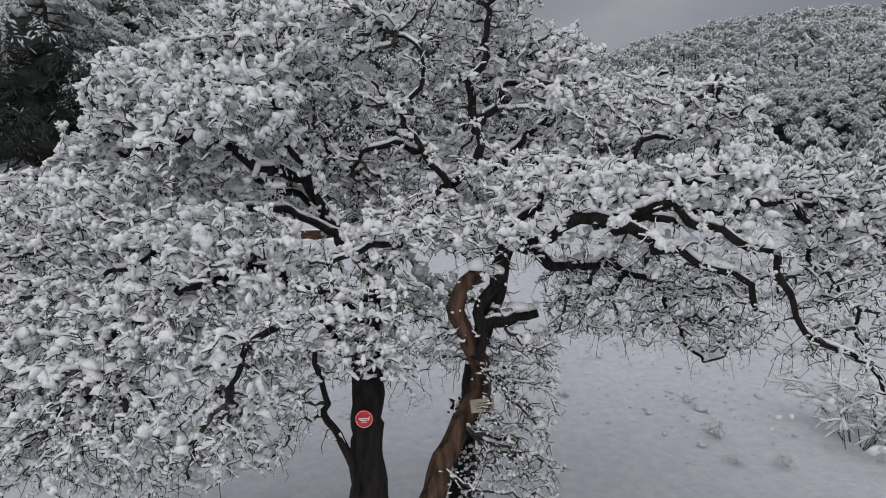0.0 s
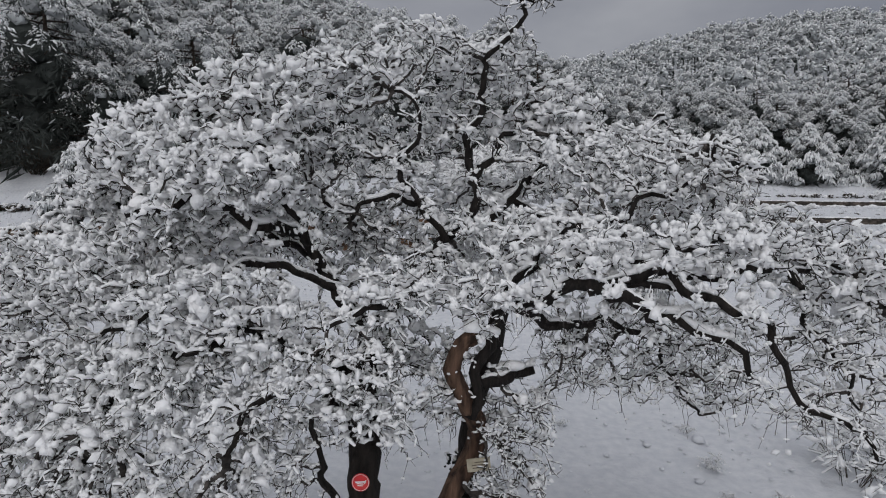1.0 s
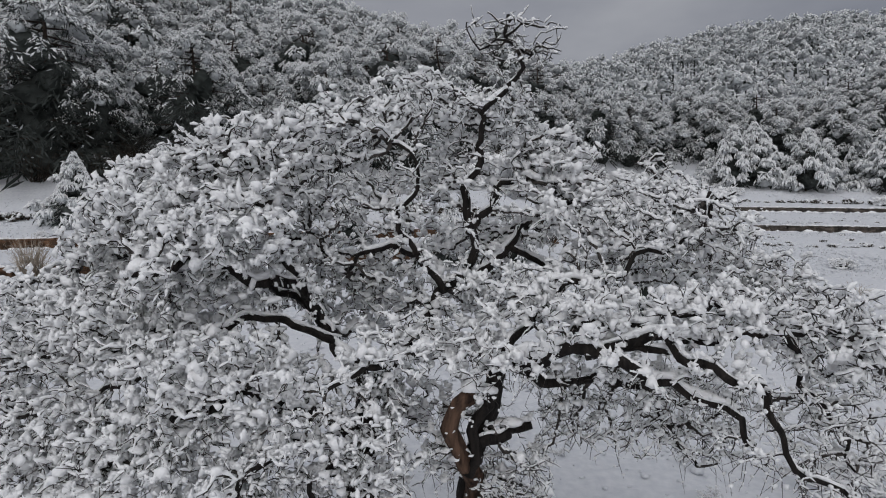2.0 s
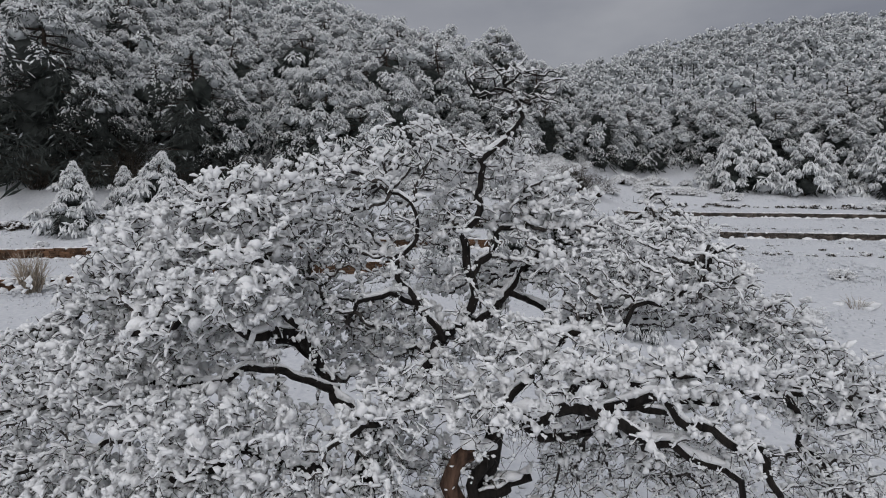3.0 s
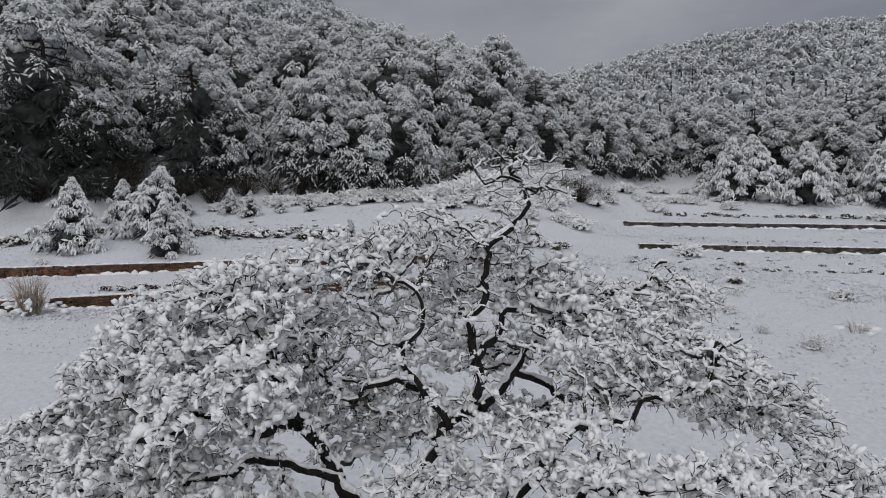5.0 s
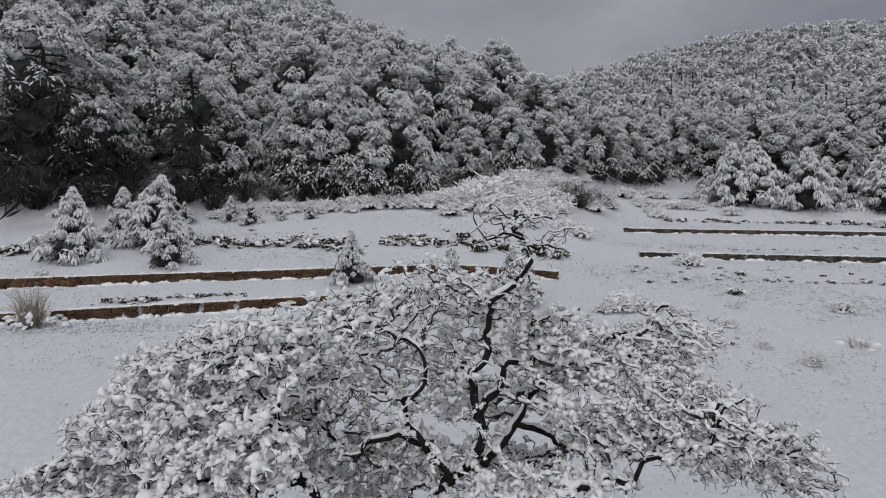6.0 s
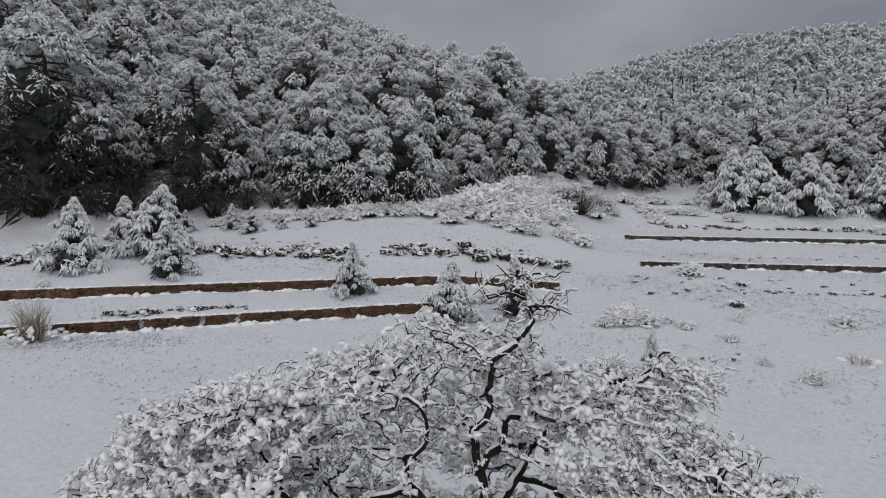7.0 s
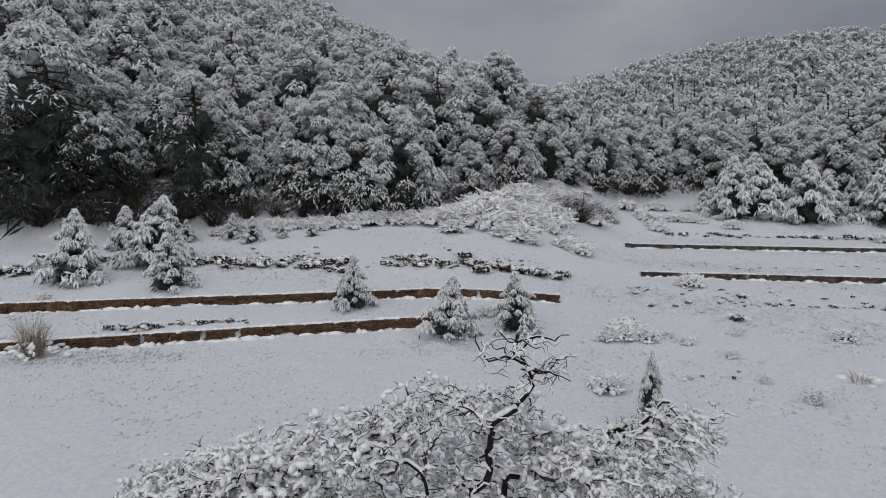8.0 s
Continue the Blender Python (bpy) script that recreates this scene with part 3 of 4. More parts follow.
def colonise(seeds, targets, step=0.085, reach=1.3, kill=0.125, rounds=110):
    pos, par = [s[:3] for s in seeds], [-1] * len(seeds)
    pos = [np.array(v) for v in pos]
    near = np.full(len(targets), 1e9)
    who = np.zeros(len(targets), dtype=int)
    alive = np.ones(len(targets), dtype=bool)
    fresh = list(range(len(pos)))
    for _ in range(rounds):
        block = np.array([pos[i] for i in fresh])
        idx = np.nonzero(alive)[0]
        if not len(idx) or not len(block):
            break
        for s in range(0, len(block), 400):
            d = np.linalg.norm(targets[idx][:, None] - block[None, s:s + 400], axis=2)
            b = d.argmin(1)
            best = d[np.arange(len(idx)), b]
            hit = best < near[idx]
            near[idx[hit]] = best[hit]
            who[idx[hit]] = np.array(fresh)[s + b[hit]]
        alive &= near > kill
        idx = np.nonzero(alive & (near < reach))[0]
        if not len(idx):
            break
        pull = np.zeros((len(pos), 3))
        np.add.at(pull, who[idx], unit(targets[idx] - np.array(pos)[who[idx]]))
        movers = np.unique(who[idx])
        fresh = []
        for i in movers:
            d = pull[i] / max(np.linalg.norm(pull[i]), 1e-6)
            back = pos[i] - pos[par[i]] if par[i] >= 0 else d
            d = d + 0.35 * back / max(np.linalg.norm(back), 1e-6) + tree_rng.normal(size=3) * 0.6
            d /= np.linalg.norm(d)
            d[2] -= 0.3 * min(max((4.9 - pos[i][2]) / 2.0, 0.0), 1.0)
            d /= np.linalg.norm(d)
            fresh.append(len(pos))
            pos.append(pos[i] + d * step)
            par.append(i)
    return np.array(pos), np.array(par)


seeds = bones[::2]
node, parent_of = colonise(seeds, crown_points(300))
child_sum = np.zeros(len(node))
kids = np.zeros(len(node), dtype=int)
np.add.at(kids, parent_of[parent_of >= 0], 1)
for i in range(len(node) - 1, -1, -1):
    if kids[i] == 0:
        child_sum[i] = 1
    if parent_of[i] >= 0:
        child_sum[parent_of[i]] += child_sum[i]
thick = np.clip(0.0072 * np.maximum(child_sum, 1) ** 0.5, 0.006, 0.07)
seg = np.nonzero(parent_of >= 0)[0]
A, B = node[parent_of[seg]], node[seg]
ra = np.minimum(thick[parent_of[seg]], thick[seg] * 1.5)
twigs, snow, sprays = Heap(), Heap(), Heap()
fat = thick[seg] > 0.014
tubes(twigs, np.stack([A, B + (B - A) * 0.12], 1)[fat], np.stack([ra, thick[seg]], 1)[fat], 6)
tubes(twigs, np.stack([A, B + (B - A) * 0.12], 1)[~fat], np.stack([ra, thick[seg]], 1)[~fat], 3, caps=False)


def snow_on(a, b, r, size, rng, heap, m=6, squash=0.8):
    """Beads of snow along the upper side of thin branches."""
    d = unit(b - a)
    flat = np.sqrt(np.maximum(0, 1 - d[:, 2] ** 2))
    w = size * np.clip((flat - 0.3) / 0.5, 0.1, 1) * rng.uniform(0.35, 1.6, len(a))
    up = np.zeros_like(a)
    up[:, 2] = r * 0.8 + w * squash * 0.9
    ends = (b - a) * 0.18
    pts = np.stack([a - ends, a + (b - a) * rng.uniform(0.35, 0.65, (len(a), 1)), b + ends], 1) + up[:, None]
    pts[:, 0, 2] -= w * 0.25
    pts[:, 2, 2] -= w * 0.25
    tubes(heap, pts, np.stack([w * 0.55, w, w * 0.5], 1), m, squash, 0.36, rng, caps=False)


heavy = 0.85 + 0.4 * np.sin(0.9 * B[:, 0] + 1.3 * B[:, 1] + 0.4) * np.sin(1.1 * B[:, 2] - 0.5 * B[:, 0]) + 0.18 * (B[:, 0] < -0.5)
load = (0.024 + 0.7 * thick[seg]) * np.clip(heavy + 0.2, 0.6, 1.4)
load = load * np.where((B[:, 0] > 0.35) & (B[:, 2] < 4.55), 0.55, 1.0) * np.where(B[:, 2] < 2.9, 0.65, 1.0) * np.where(B[:, 2] > 8.6, 0.45, 1.0)
lies = tree_rng.uniform(size=len(seg)) < 0.9
snow_on(A[lies], B[lies], thick[seg][lies], load[lies] * 0.85, tree_rng, snow, 5)
bead = np.nonzero(tree_rng.uniform(size=len(seg)) < 0.4 * (B[:, 2] < 8.6))[0]
lumps(snow, (A + (B - A) * tree_rng.uniform(0, 1, (len(seg), 1)))[bead] + np.stack([np.zeros(len(bead)), np.zeros(len(bead)), thick[seg][bead] + load[bead] * 0.7], -1) + tree_rng.normal(size=(len(bead), 3)) * 0.012,
      load[bead, None] * tree_rng.uniform(0.6, 1.7, (len(bead), 3)) * (1.2, 1.2, 0.9), tree_rng, 1, 0.42, 2.4, 0.8)

# short side twigs, crooked and drooping at the tips
src = seg[child_sum[seg] < 14]
pick = tree_rng.choice(src, int(len(src) * 0.7))
base = node[pick]
fwd = unit(base - node[parent_of[pick]])
off = unit(0.6 * fwd + tree_rng.normal(size=(len(pick), 3)) * 0.75 + np.array([0, 0, -0.05]))
long = tree_rng.uniform(0.07, 0.25, (len(pick), 1))
mid1 = base + off * long * 0.5
off2 = unit(off + tree_rng.normal(size=off.shape) * 0.7 + np.array([0, 0, -0.25]))
tip = mid1 + off2 * long * 0.5
thin = np.full(len(pick), 0.0062)
tubes(sprays, np.stack([base, mid1, tip], 1), np.stack([thin * 1.1, thin, thin * 0.3], 1), 3, caps=False)
hv = 0.85 + 0.35 * np.sin(0.9 * base[:, 0] + 1.3 * base[:, 1] + 0.4)
hv = hv * np.where((base[:, 0] > 0.35) & (base[:, 2] < 4.55), 0.55, 1.0)
for a, b in ((base, mid1), (mid1, tip)):
    use = tree_rng.uniform(size=len(a)) < 0.5
    snow_on(a[use], a[use] + (b[use] - a[use]) * 0.85, thin[use], 0.025 * hv[use], tree_rng, snow, 5)

# thin whips hanging from the low boughs
low = np.nonzero((parent_of >= 0) & (child_sum < 10) & (node[:, 2] < np.where(node[:, 0] > 0.3, 4.75, 4.3)))[0]
low = low[~((np.abs(node[low, 0] + 0.93) < 0.3) & (node[low, 2] < 3.4))]
whip = node[tree_rng.choice(low, 1700)]
sway = unit(tree_rng.normal(size=whip.shape) * (1, 1, 0.2))
drop = np.minimum(tree_rng.gamma(2.5, 0.075, (len(whip), 1)) + 0.08, 0.42)
w1 = whip + sway * drop * 0.3 + np.array([0, 0, -0.12]) * drop
w2 = whip + sway * drop * 0.65 + np.array([0, 0, -0.5]) * drop + tree_rng.normal(size=whip.shape) * 0.2 * drop
w3 = w2 + np.array([0, 0, -0.4]) * drop + tree_rng.normal(size=whip.shape) * 0.3 * drop
tubes(sprays, np.stack([whip, w1, w2, w3], 1), np.outer(np.ones(len(whip)), (0.0055, 0.005, 0.004, 0.002)), 3, caps=False)
for a, b in ((whip, w1), (w1, w2), (w2, w3)):  # crumbs of snow held on them
    use = tree_rng.uniform(size=len(whip)) < 0.75
    lumps(snow, (a + (b - a) * tree_rng.uniform(0.1, 0.9, (len(whip), 1)) + np.array([0, 0, 0.012]))[use], tree_rng.uniform(0.010, 0.026, (use.sum(), 3)) * (1.3, 1.3, 0.9), tree_rng, 1, 0.4, 2.4)

# ragged puffs of snow caught where twigs end and fork
tips = node[(kids != 1) & (parent_of >= 0)]
weight = np.clip(0.42 + 0.3 * np.sin(1.1 * tips[:, 0] + 0.7 * tips[:, 1]) + 0.3 * (tips[:, 0] < 0.3) * (tips[:, 2] > 4.5), 0.08, 0.95)
weight = weight * np.where((tips[:, 0] > 0.35) & (tips[:, 2] < 4.5), 0.3, 1.0)
sel = tips[tree_rng.uniform(size=len(tips)) < weight * 0.46]
sel = sel[sel[:, 2] < 8.6]
big = tree_rng.gamma(3.0, 0.3, (len(sel), 1)).clip(0.4, 1.8)
for q in range(8):  # each a few ragged pieces grown together
    sz = np.minimum(tree_rng.gamma(4.0, 0.0054, (len(sel), 1)) + 0.009, 0.04) * big ** 0.5
    lumps(snow, sel + big * tree_rng.normal(size=sel.shape) * (0.05, 0.05, 0.034) + np.array([0, 0, 0.022]), sz * tree_rng.uniform(0.55, 1.75, (len(sel), 3)), tree_rng, 1, 0.45, 2.6, 0.8)

crumb = node[tree_rng.choice(np.nonzero((parent_of >= 0) & (node[:, 1] < 8.4))[0], 9000)]
lumps(snow, crumb + tree_rng.normal(size=crumb.shape) * 0.03 + np.array([0, 0, 0.035]), tree_rng.uniform(0.010, 0.032, (len(crumb), 3)), tree_rng, 1, 0.3)
lumps(snow, np.array([[0.44, 7.27, 4.36], [0.64, 7.33, 4.3], [0.9, 7.62, 3.80]]), np.array([[0.15, 0.14, 0.1], [0.12, 0.12, 0.08], [0.2, 0.08, 0.07]]), tree_rng, 2, 0.2)
tagged(part("branchwork", twigs.mesh("branchwork", TWIG), tree, "crooked dark twigs"), kind="stuff")
tagged(part("twig_fringe", sprays.mesh("twig_fringe", TWIG), tree), kind="stuff")
tagged(part("twig_snow", snow.mesh("twig_snow", SNOW), tree, "fresh snow heaped along the twigs"), kind="stuff")
part("limb_snow", limb_snow.mesh("limb_snow", SNOW), tree, "snow lying on the limbs")
for ob in tree.children:
    if ob.name.split(".")[0] in ("branchwork", "twig_fringe", "twig_snow", "limb_snow"):
        ob.data.transform(Matrix.Translation(-TREE_AT))


# ---- pines ----
def boughs(heaps, c, out, size, rng, counts, droop, wid=(0.05, 0.045, 0.06), laden=None, sides=4, reach=0.36):
    """Domed boughs: a dark heart, and fingers of needles that run outward over it and hang at its rim; heaps and counts: green, frosted, snow."""
    side = np.stack([-out[:, 1], out[:, 0], np.zeros(len(c))], -1)
    pale = np.ones(len(c), dtype=bool) if laden is None else laden > 0.55
    lumps(heaps[1], (c - np.array([0, 0, 0.06]) * size[:, None])[pale], (size[:, None] * np.array([0.31, 0.31, 0.21]) * rng.uniform(0.8, 1.2, (len(c), 3)))[pale], rng, 1, 0.3)
    for q, (heap, count, w, lift) in enumerate(zip(heaps, counts, wid, (-0.2, -0.03, 0.04))):
        if not count:
            continue
        cc, oo, sd, ss = (np.repeat(v, count, 0) for v in (c, out, side, size))
        phi, rho = rng.uniform(0, 6.28, len(cc)), np.sqrt(rng.uniform(0, 1, len(cc))) * (1.0, 1.0, 0.93)[q]
        if laden is not None and q:
            use = rng.uniform(size=len(cc)) < np.repeat(laden if q == 2 else 0.2 + 0.9 * laden, count)
            cc, oo, sd, ss, phi, rho = cc[use], oo[use], sd[use], ss[use], phi[use], rho[use]
        e = oo * np.cos(phi)[:, None] + sd * np.sin(phi)[:, None]
        root = cc + e * (rho * 0.5 * ss)[:, None] + oo * (0.08 * ss)[:, None]
        root[:, 2] += ss * (lift + 0.36 * (1 - rho ** 2) - 0.16 * np.maximum(0, rho * np.cos(phi)) + rng.normal(size=len(cc)) * 0.05)
        d = unit(e * (0.45 + 0.4 * rho)[:, None] + oo * 0.25 + rng.normal(size=cc.shape) * 0.36 - np.array([0, 0, 1.0]) * (droop * (0.12 + 1.0 * rho ** 2) * rng.uniform(0.6, 1.3, len(cc)))[:, None])
        length = (ss * reach * rng.uniform(0.65, 1.3, len(ss)))[:, None]
        spindles(heap, root - d * length * 0.35, root + d * length * 0.65, ss * w * rng.uniform(0.7, 1.25, len(ss)), sides if q == 2 else 3, 0.55)


def pine_parts(seed, tall, wide, pads, counts, bare=0.12, rounded=0.75, droop=0.9, pad=1.0, laden=(0.6, 0.4), wid=(0.05, 0.045, 0.06), reach=0.36, core=0.03):
    """Meshes of one snow-laden pine: trunk, boughs of needles, and the snow on them."""
    rng = np.random.default_rng(seed)
    trunk, green, grey, white = Heap(), Heap(), Heap(), Heap()
    line = np.array([[0, 0, -0.3], [rng.normal() * 0.1, rng.normal() * 0.1, tall * 0.35], [rng.normal() * 0.15, rng.normal() * 0.15, tall * 0.7], [0, 0, tall * 0.97]])
    tubes(trunk, line[None], np.array([[0.022, 0.017, 0.011, 0.004]]) * tall, 8)
    k = 44
    hearts = np.linspace(bare + 0.05, 0.62, 6)  # dark lumps and spindles added for the shade inside the crown
    girth = wide * 0.5 * np.sin(np.clip((1 - hearts) / (1 - bare), 0, 1) ** rounded * np.pi / 2)
    lumps(green, np.stack([rng.normal(size=6) * 0.05 * wide, rng.normal(size=6) * 0.05 * wide, hearts * tall], -1), np.stack([girth * 0.36, girth * 0.36, np.full(6, 0.09 * tall)], -1), rng, 2, 0.35)
    for h, r in zip(hearts, girth):
        a = rng.uniform(0, 6.28, k)
        rr = r * rng.uniform(0.4, 0.78, k)
        c = np.stack([np.cos(a) * rr * 0.5, np.sin(a) * rr * 0.5, h * tall + rng.normal(size=k) * 0.05 * tall], -1)
        e = np.stack([np.cos(a) * rr, np.sin(a) * rr, c[:, 2] - rr * rng.uniform(0.1, 0.5, k)], -1)
        spindles(green, c, e, rr * core, 3, 0.6)
    h = bare + (1 - bare) * (np.arange(pads) + rng.uniform(0, 1, pads)) / pads
    h = np.minimum(h, 0.985)
    ang = np.arange(pads) * 2.39996 + rng.normal(size=pads) * 0.5
    full = wide * 0.5 * np.sin(np.clip((1 - h) / (1 - bare), 0.02, 1) ** rounded * np.pi / 2)
    r = full * rng.uniform(0.5, 1.08, pads)
    out = np.stack([np.cos(ang), np.sin(ang), np.zeros(pads)], -1)
    c = out * r[:, None] + np.array([0, 0, 1.0]) * (h * tall - 0.12 * r)[:, None]
    size = pad * (0.14 * wide + 0.055 * tall) * rng.uniform(0.65, 1.35, pads) * (0.5 + 0.6 * (1 - h))
    a0 = np.zeros_like(c)
    a0[:, 2] = c[:, 2] + 0.15 * r
    tubes(trunk, np.stack([a0, c], 1), np.stack([0.006 * tall * np.ones(pads), 0.002 * tall * np.ones(pads)], 1), 4)
    boughs((green, grey, white), c, out, size, rng, counts, droop, wid, np.clip(laden[0] + laden[1] * h, 0, 1), reach=reach)
    tip = np.repeat(np.array([[0, 0, tall * 0.95]]), 7, 0)
    lean = unit(rng.normal(size=(7, 3)) * (0.5, 0.5, 0.1) + np.array([0, 0, 0.35]))
    spindles(white, tip - np.array([0, 0, 0.05 * tall]), tip + lean * 0.05 * tall, np.full(7, 0.014 * tall), 4)
    return (("trunk", trunk.mesh("pine_trunk", PINE_TRUNK)), ("needles", green.mesh("needles", NEEDLE, False)),
            ("frosted_needles", grey.mesh("frosted_needles", FROST, False)), ("snow", white.mesh("pine_snow", SNOW)))


def pine(meshes, name, label, group, m):
    top = tagged(new(name), label, "pine tree", group)
    for n, me in meshes:
        ob = part(n, me, top)
        if n != "trunk":
            tagged(ob, kind="stuff")
    top.matrix_basis = m
    return top


def planted(x, y, scale=1.0, turn=0.0, sink=0.05):
    return pose(x, y, ground_at(x, y) - sink, 0, 0, turn) @ Matrix.Diagonal((scale, scale, scale, 1))


pine_rng = np.random.default_rng(21)
YOUNG = [pine_parts(100 + q, 5.0, 4.4, 60, (5, 8, 40), bare=0.04, rounded=1.15, droop=2.8, pad=1.2, laden=(0.85, 0.3), wid=(0.045, 0.04, 0.055), reach=0.42) for q in range(3)]
# young pines standing free: x, y, height
FREE = [(-29.8, 47.5, 5.6), (-30.5, 57, 4.1), (-21.2, 45.7, 4.2), (-24.9, 51.5, 5.2), (-25.8, 60, 2.6), (-21.7, 61, 2.9), (-19.2, 59.5, 2.2), (-16.6, 61, 1.9),
        (-13.6, 61.5, 2.1), (-6.5, 42.5, 3.2), (0.4, 38.0, 4.6), (4.9, 39.0, 4.3), (9.0, 25.6, 2.3)]
RIGHT = [(41.5, 92, 6.0), (43.0, 88, 10.3), (47.0, 89, 8.0), (52.5, 85.5, 10.6), (56.5, 87, 8.2), (64, 84, 8.5), (61, 88, 7.0)]
first = {}
for i, (x, y, h) in enumerate(FREE + RIGHT):
    k = i % 3
    group = "young pines on the terraces" if i < len(FREE) else "young pines at the field's edge"
    label = "small young pine bowed under heavy snow, standing on the terrace" if i < len(FREE) else "young conical pine thick with snow at the field's edge"
    m = planted(x, y, h / 4.9, 70 * i) @ pose(0, 0, 0, pine_rng.normal() * 2.5, pine_rng.normal() * 2.5, 0) @ Matrix.Diagonal((pine_rng.uniform(0.85, 1.15), pine_rng.uniform(0.85, 1.15), 1, 1))
    if i == len(FREE) - 1:  # a slender one close behind the old tree
        m = m @ Matrix.Diagonal((0.62, 0.62, 1.25, 1))
    if k not in first:
        first[k] = pine(YOUNG[k], "young_pine", label, group, m)
    else:
        tagged(copy_thing(first[k], m), label, "pine tree", group)
    if k in first and i < 3:
        first[k].matrix_basis = m

GROWN = [pine_parts(200 + q, 13.5, 10.0, 68, (34, 24, 78), bare=0.03, rounded=0.6, droop=1.5, pad=1.38, laden=(0.15, 1.35), wid=(0.024, 0.024, 0.028), reach=0.21) for q in range(4)]
# snow and frost left off the lower boughs to imitate the forest's shade
SHADED = [pine_parts(250 + q, 13.5, 10.0, 72, (70, 14, 64), bare=0.0, rounded=0.55, droop=1.2, pad=1.3, laden=(-0.85, 2.1), wid=(0.018, 0.022, 0.028), reach=0.22) for q in range(2)]
LESSER = [pine_parts(300 + q, 10.0, 8.0, 48, (10, 14, 46), bare=0.1, rounded=0.52, droop=1.4, pad=1.35, laden=(0.75, 0.6), wid=(0.04, 0.034, 0.036), reach=0.25) for q in range(3)]


def forest_places():
    rng = np.random.default_rng(31)
    out = []
    y = 58.0
    while y < 335.0:
        gap = 5.1 if y < 120 else 4.3
        x = -0.83 * y
        while x < 0.83 * y:
            px, py = x + rng.uniform(-0.4, 0.4) * gap, y + rng.uniform(-0.4, 0.4) * gap
            u = px / py
            depth = py - float(edge_y(u))
            crest = np.interp(u, [-0.75, -0.214, -0.05, 0.06, 0.11, 0.15, 0.2, 0.75], [330, 300, 220, 130, 112, 150, 200, 190])
            if depth < 10 and rng.uniform() < (0.36 if px < 6.0 else 0.12):
                x += gap
                continue
            if depth > 1.0 and py < crest + 12:
                out.append((px, py, depth, rng.uniform(0.68, 1.3 if px < -2.0 or depth > 14.0 else 0.98), rng.uniform(0, 360)))
            x += gap
        y += gap * 0.9
    return out


places = sorted(forest_places(), key=lambda p: p[2])
near_rank = [p for p in places if p[2] < 8.0 and p[0] > -28.0]
shade_rank = [p for p in places if p[2] < 9.0 and p[0] <= -28.0]
mid_rank = sorted((p for p in places if p not in near_rank and p not in shade_rank), key=lambda p: p[1])
mid_rank, far_rank = mid_rank[:150], mid_rank[150:]
for kinds, rank, label in ((GROWN, near_rank, "tall snow-laden pine at the edge of the forest"), (SHADED, shade_rank, "tall dark pine, its lower boughs left nearly bare of snow to stand for shade"),
                           (LESSER, mid_rank, "snow-laden pine on the lower wooded slope")):
    first = {}
    for i, (x, y, depth, s, turn) in enumerate(rank):
        k = i % len(kinds)
        m = planted(x, y, s, turn, 0.3)
        if k in first:
            copy_thing(first[k], m)
        else:
            first[k] = pine(kinds[k], "pine_tree", label, "pines of the forest", m)

# the woods higher up, too many to count
far_rng = np.random.default_rng(41)
far_green, far_grey, far_white = Heap(), Heap(), Heap()
n = len(far_rank)
P = np.array([(p[0], p[1], 0.0) for p in far_rank])
P[:, 2] = land_z(P[:, 0], P[:, 1])
S = np.array([p[3] for p in far_rank])
S = S * np.where(P[:, 1] < 120, 1.0, 0.84)
for q in range(6):
    h = 0.42 + 0.54 * (q / 5.0)
    ang = far_rng.uniform(0, 6.28, n)
    r = 3.2 * np.sin(np.clip((1 - h) / 0.66, 0.03, 1) ** 0.5 * np.pi / 2) * far_rng.uniform(0.5, 1.05, n) * S
    out = np.stack([np.cos(ang), np.sin(ang), np.zeros(n)], -1)
    c = P + out * r[:, None] + np.array([0, 0, 1.0]) * (8.4 * h * S)[:, None]
    size = far_rng.uniform(2.2, 3.4, n) * S * (1.25 - 0.45 * h)
    boughs((far_green, far_grey, far_white), c, out, size, far_rng, (2, 3, 9), 1.2, (0.08, 0.08, 0.075), np.full(n, 0.78), sides=3, reach=0.42)
trunks = np.stack([P, P + np.array([0, 0, 1.0]) * (5.4 * S)[:, None]], 1)
tubes(far_green, trunks, np.stack([0.3 * S, 0.12 * S], 1), 4, caps=False)
woods = tagged(new("hillside_woods"), "dense snowy pine woods covering the hills", "woods", kind="stuff")
part("needles", far_green.mesh("far_needles", NEEDLE, False), woods)
part("frosted_needles", far_grey.mesh("far_frost", FROST, False), woods)
part("snow", far_white.mesh("far_snow", SNOW), woods)


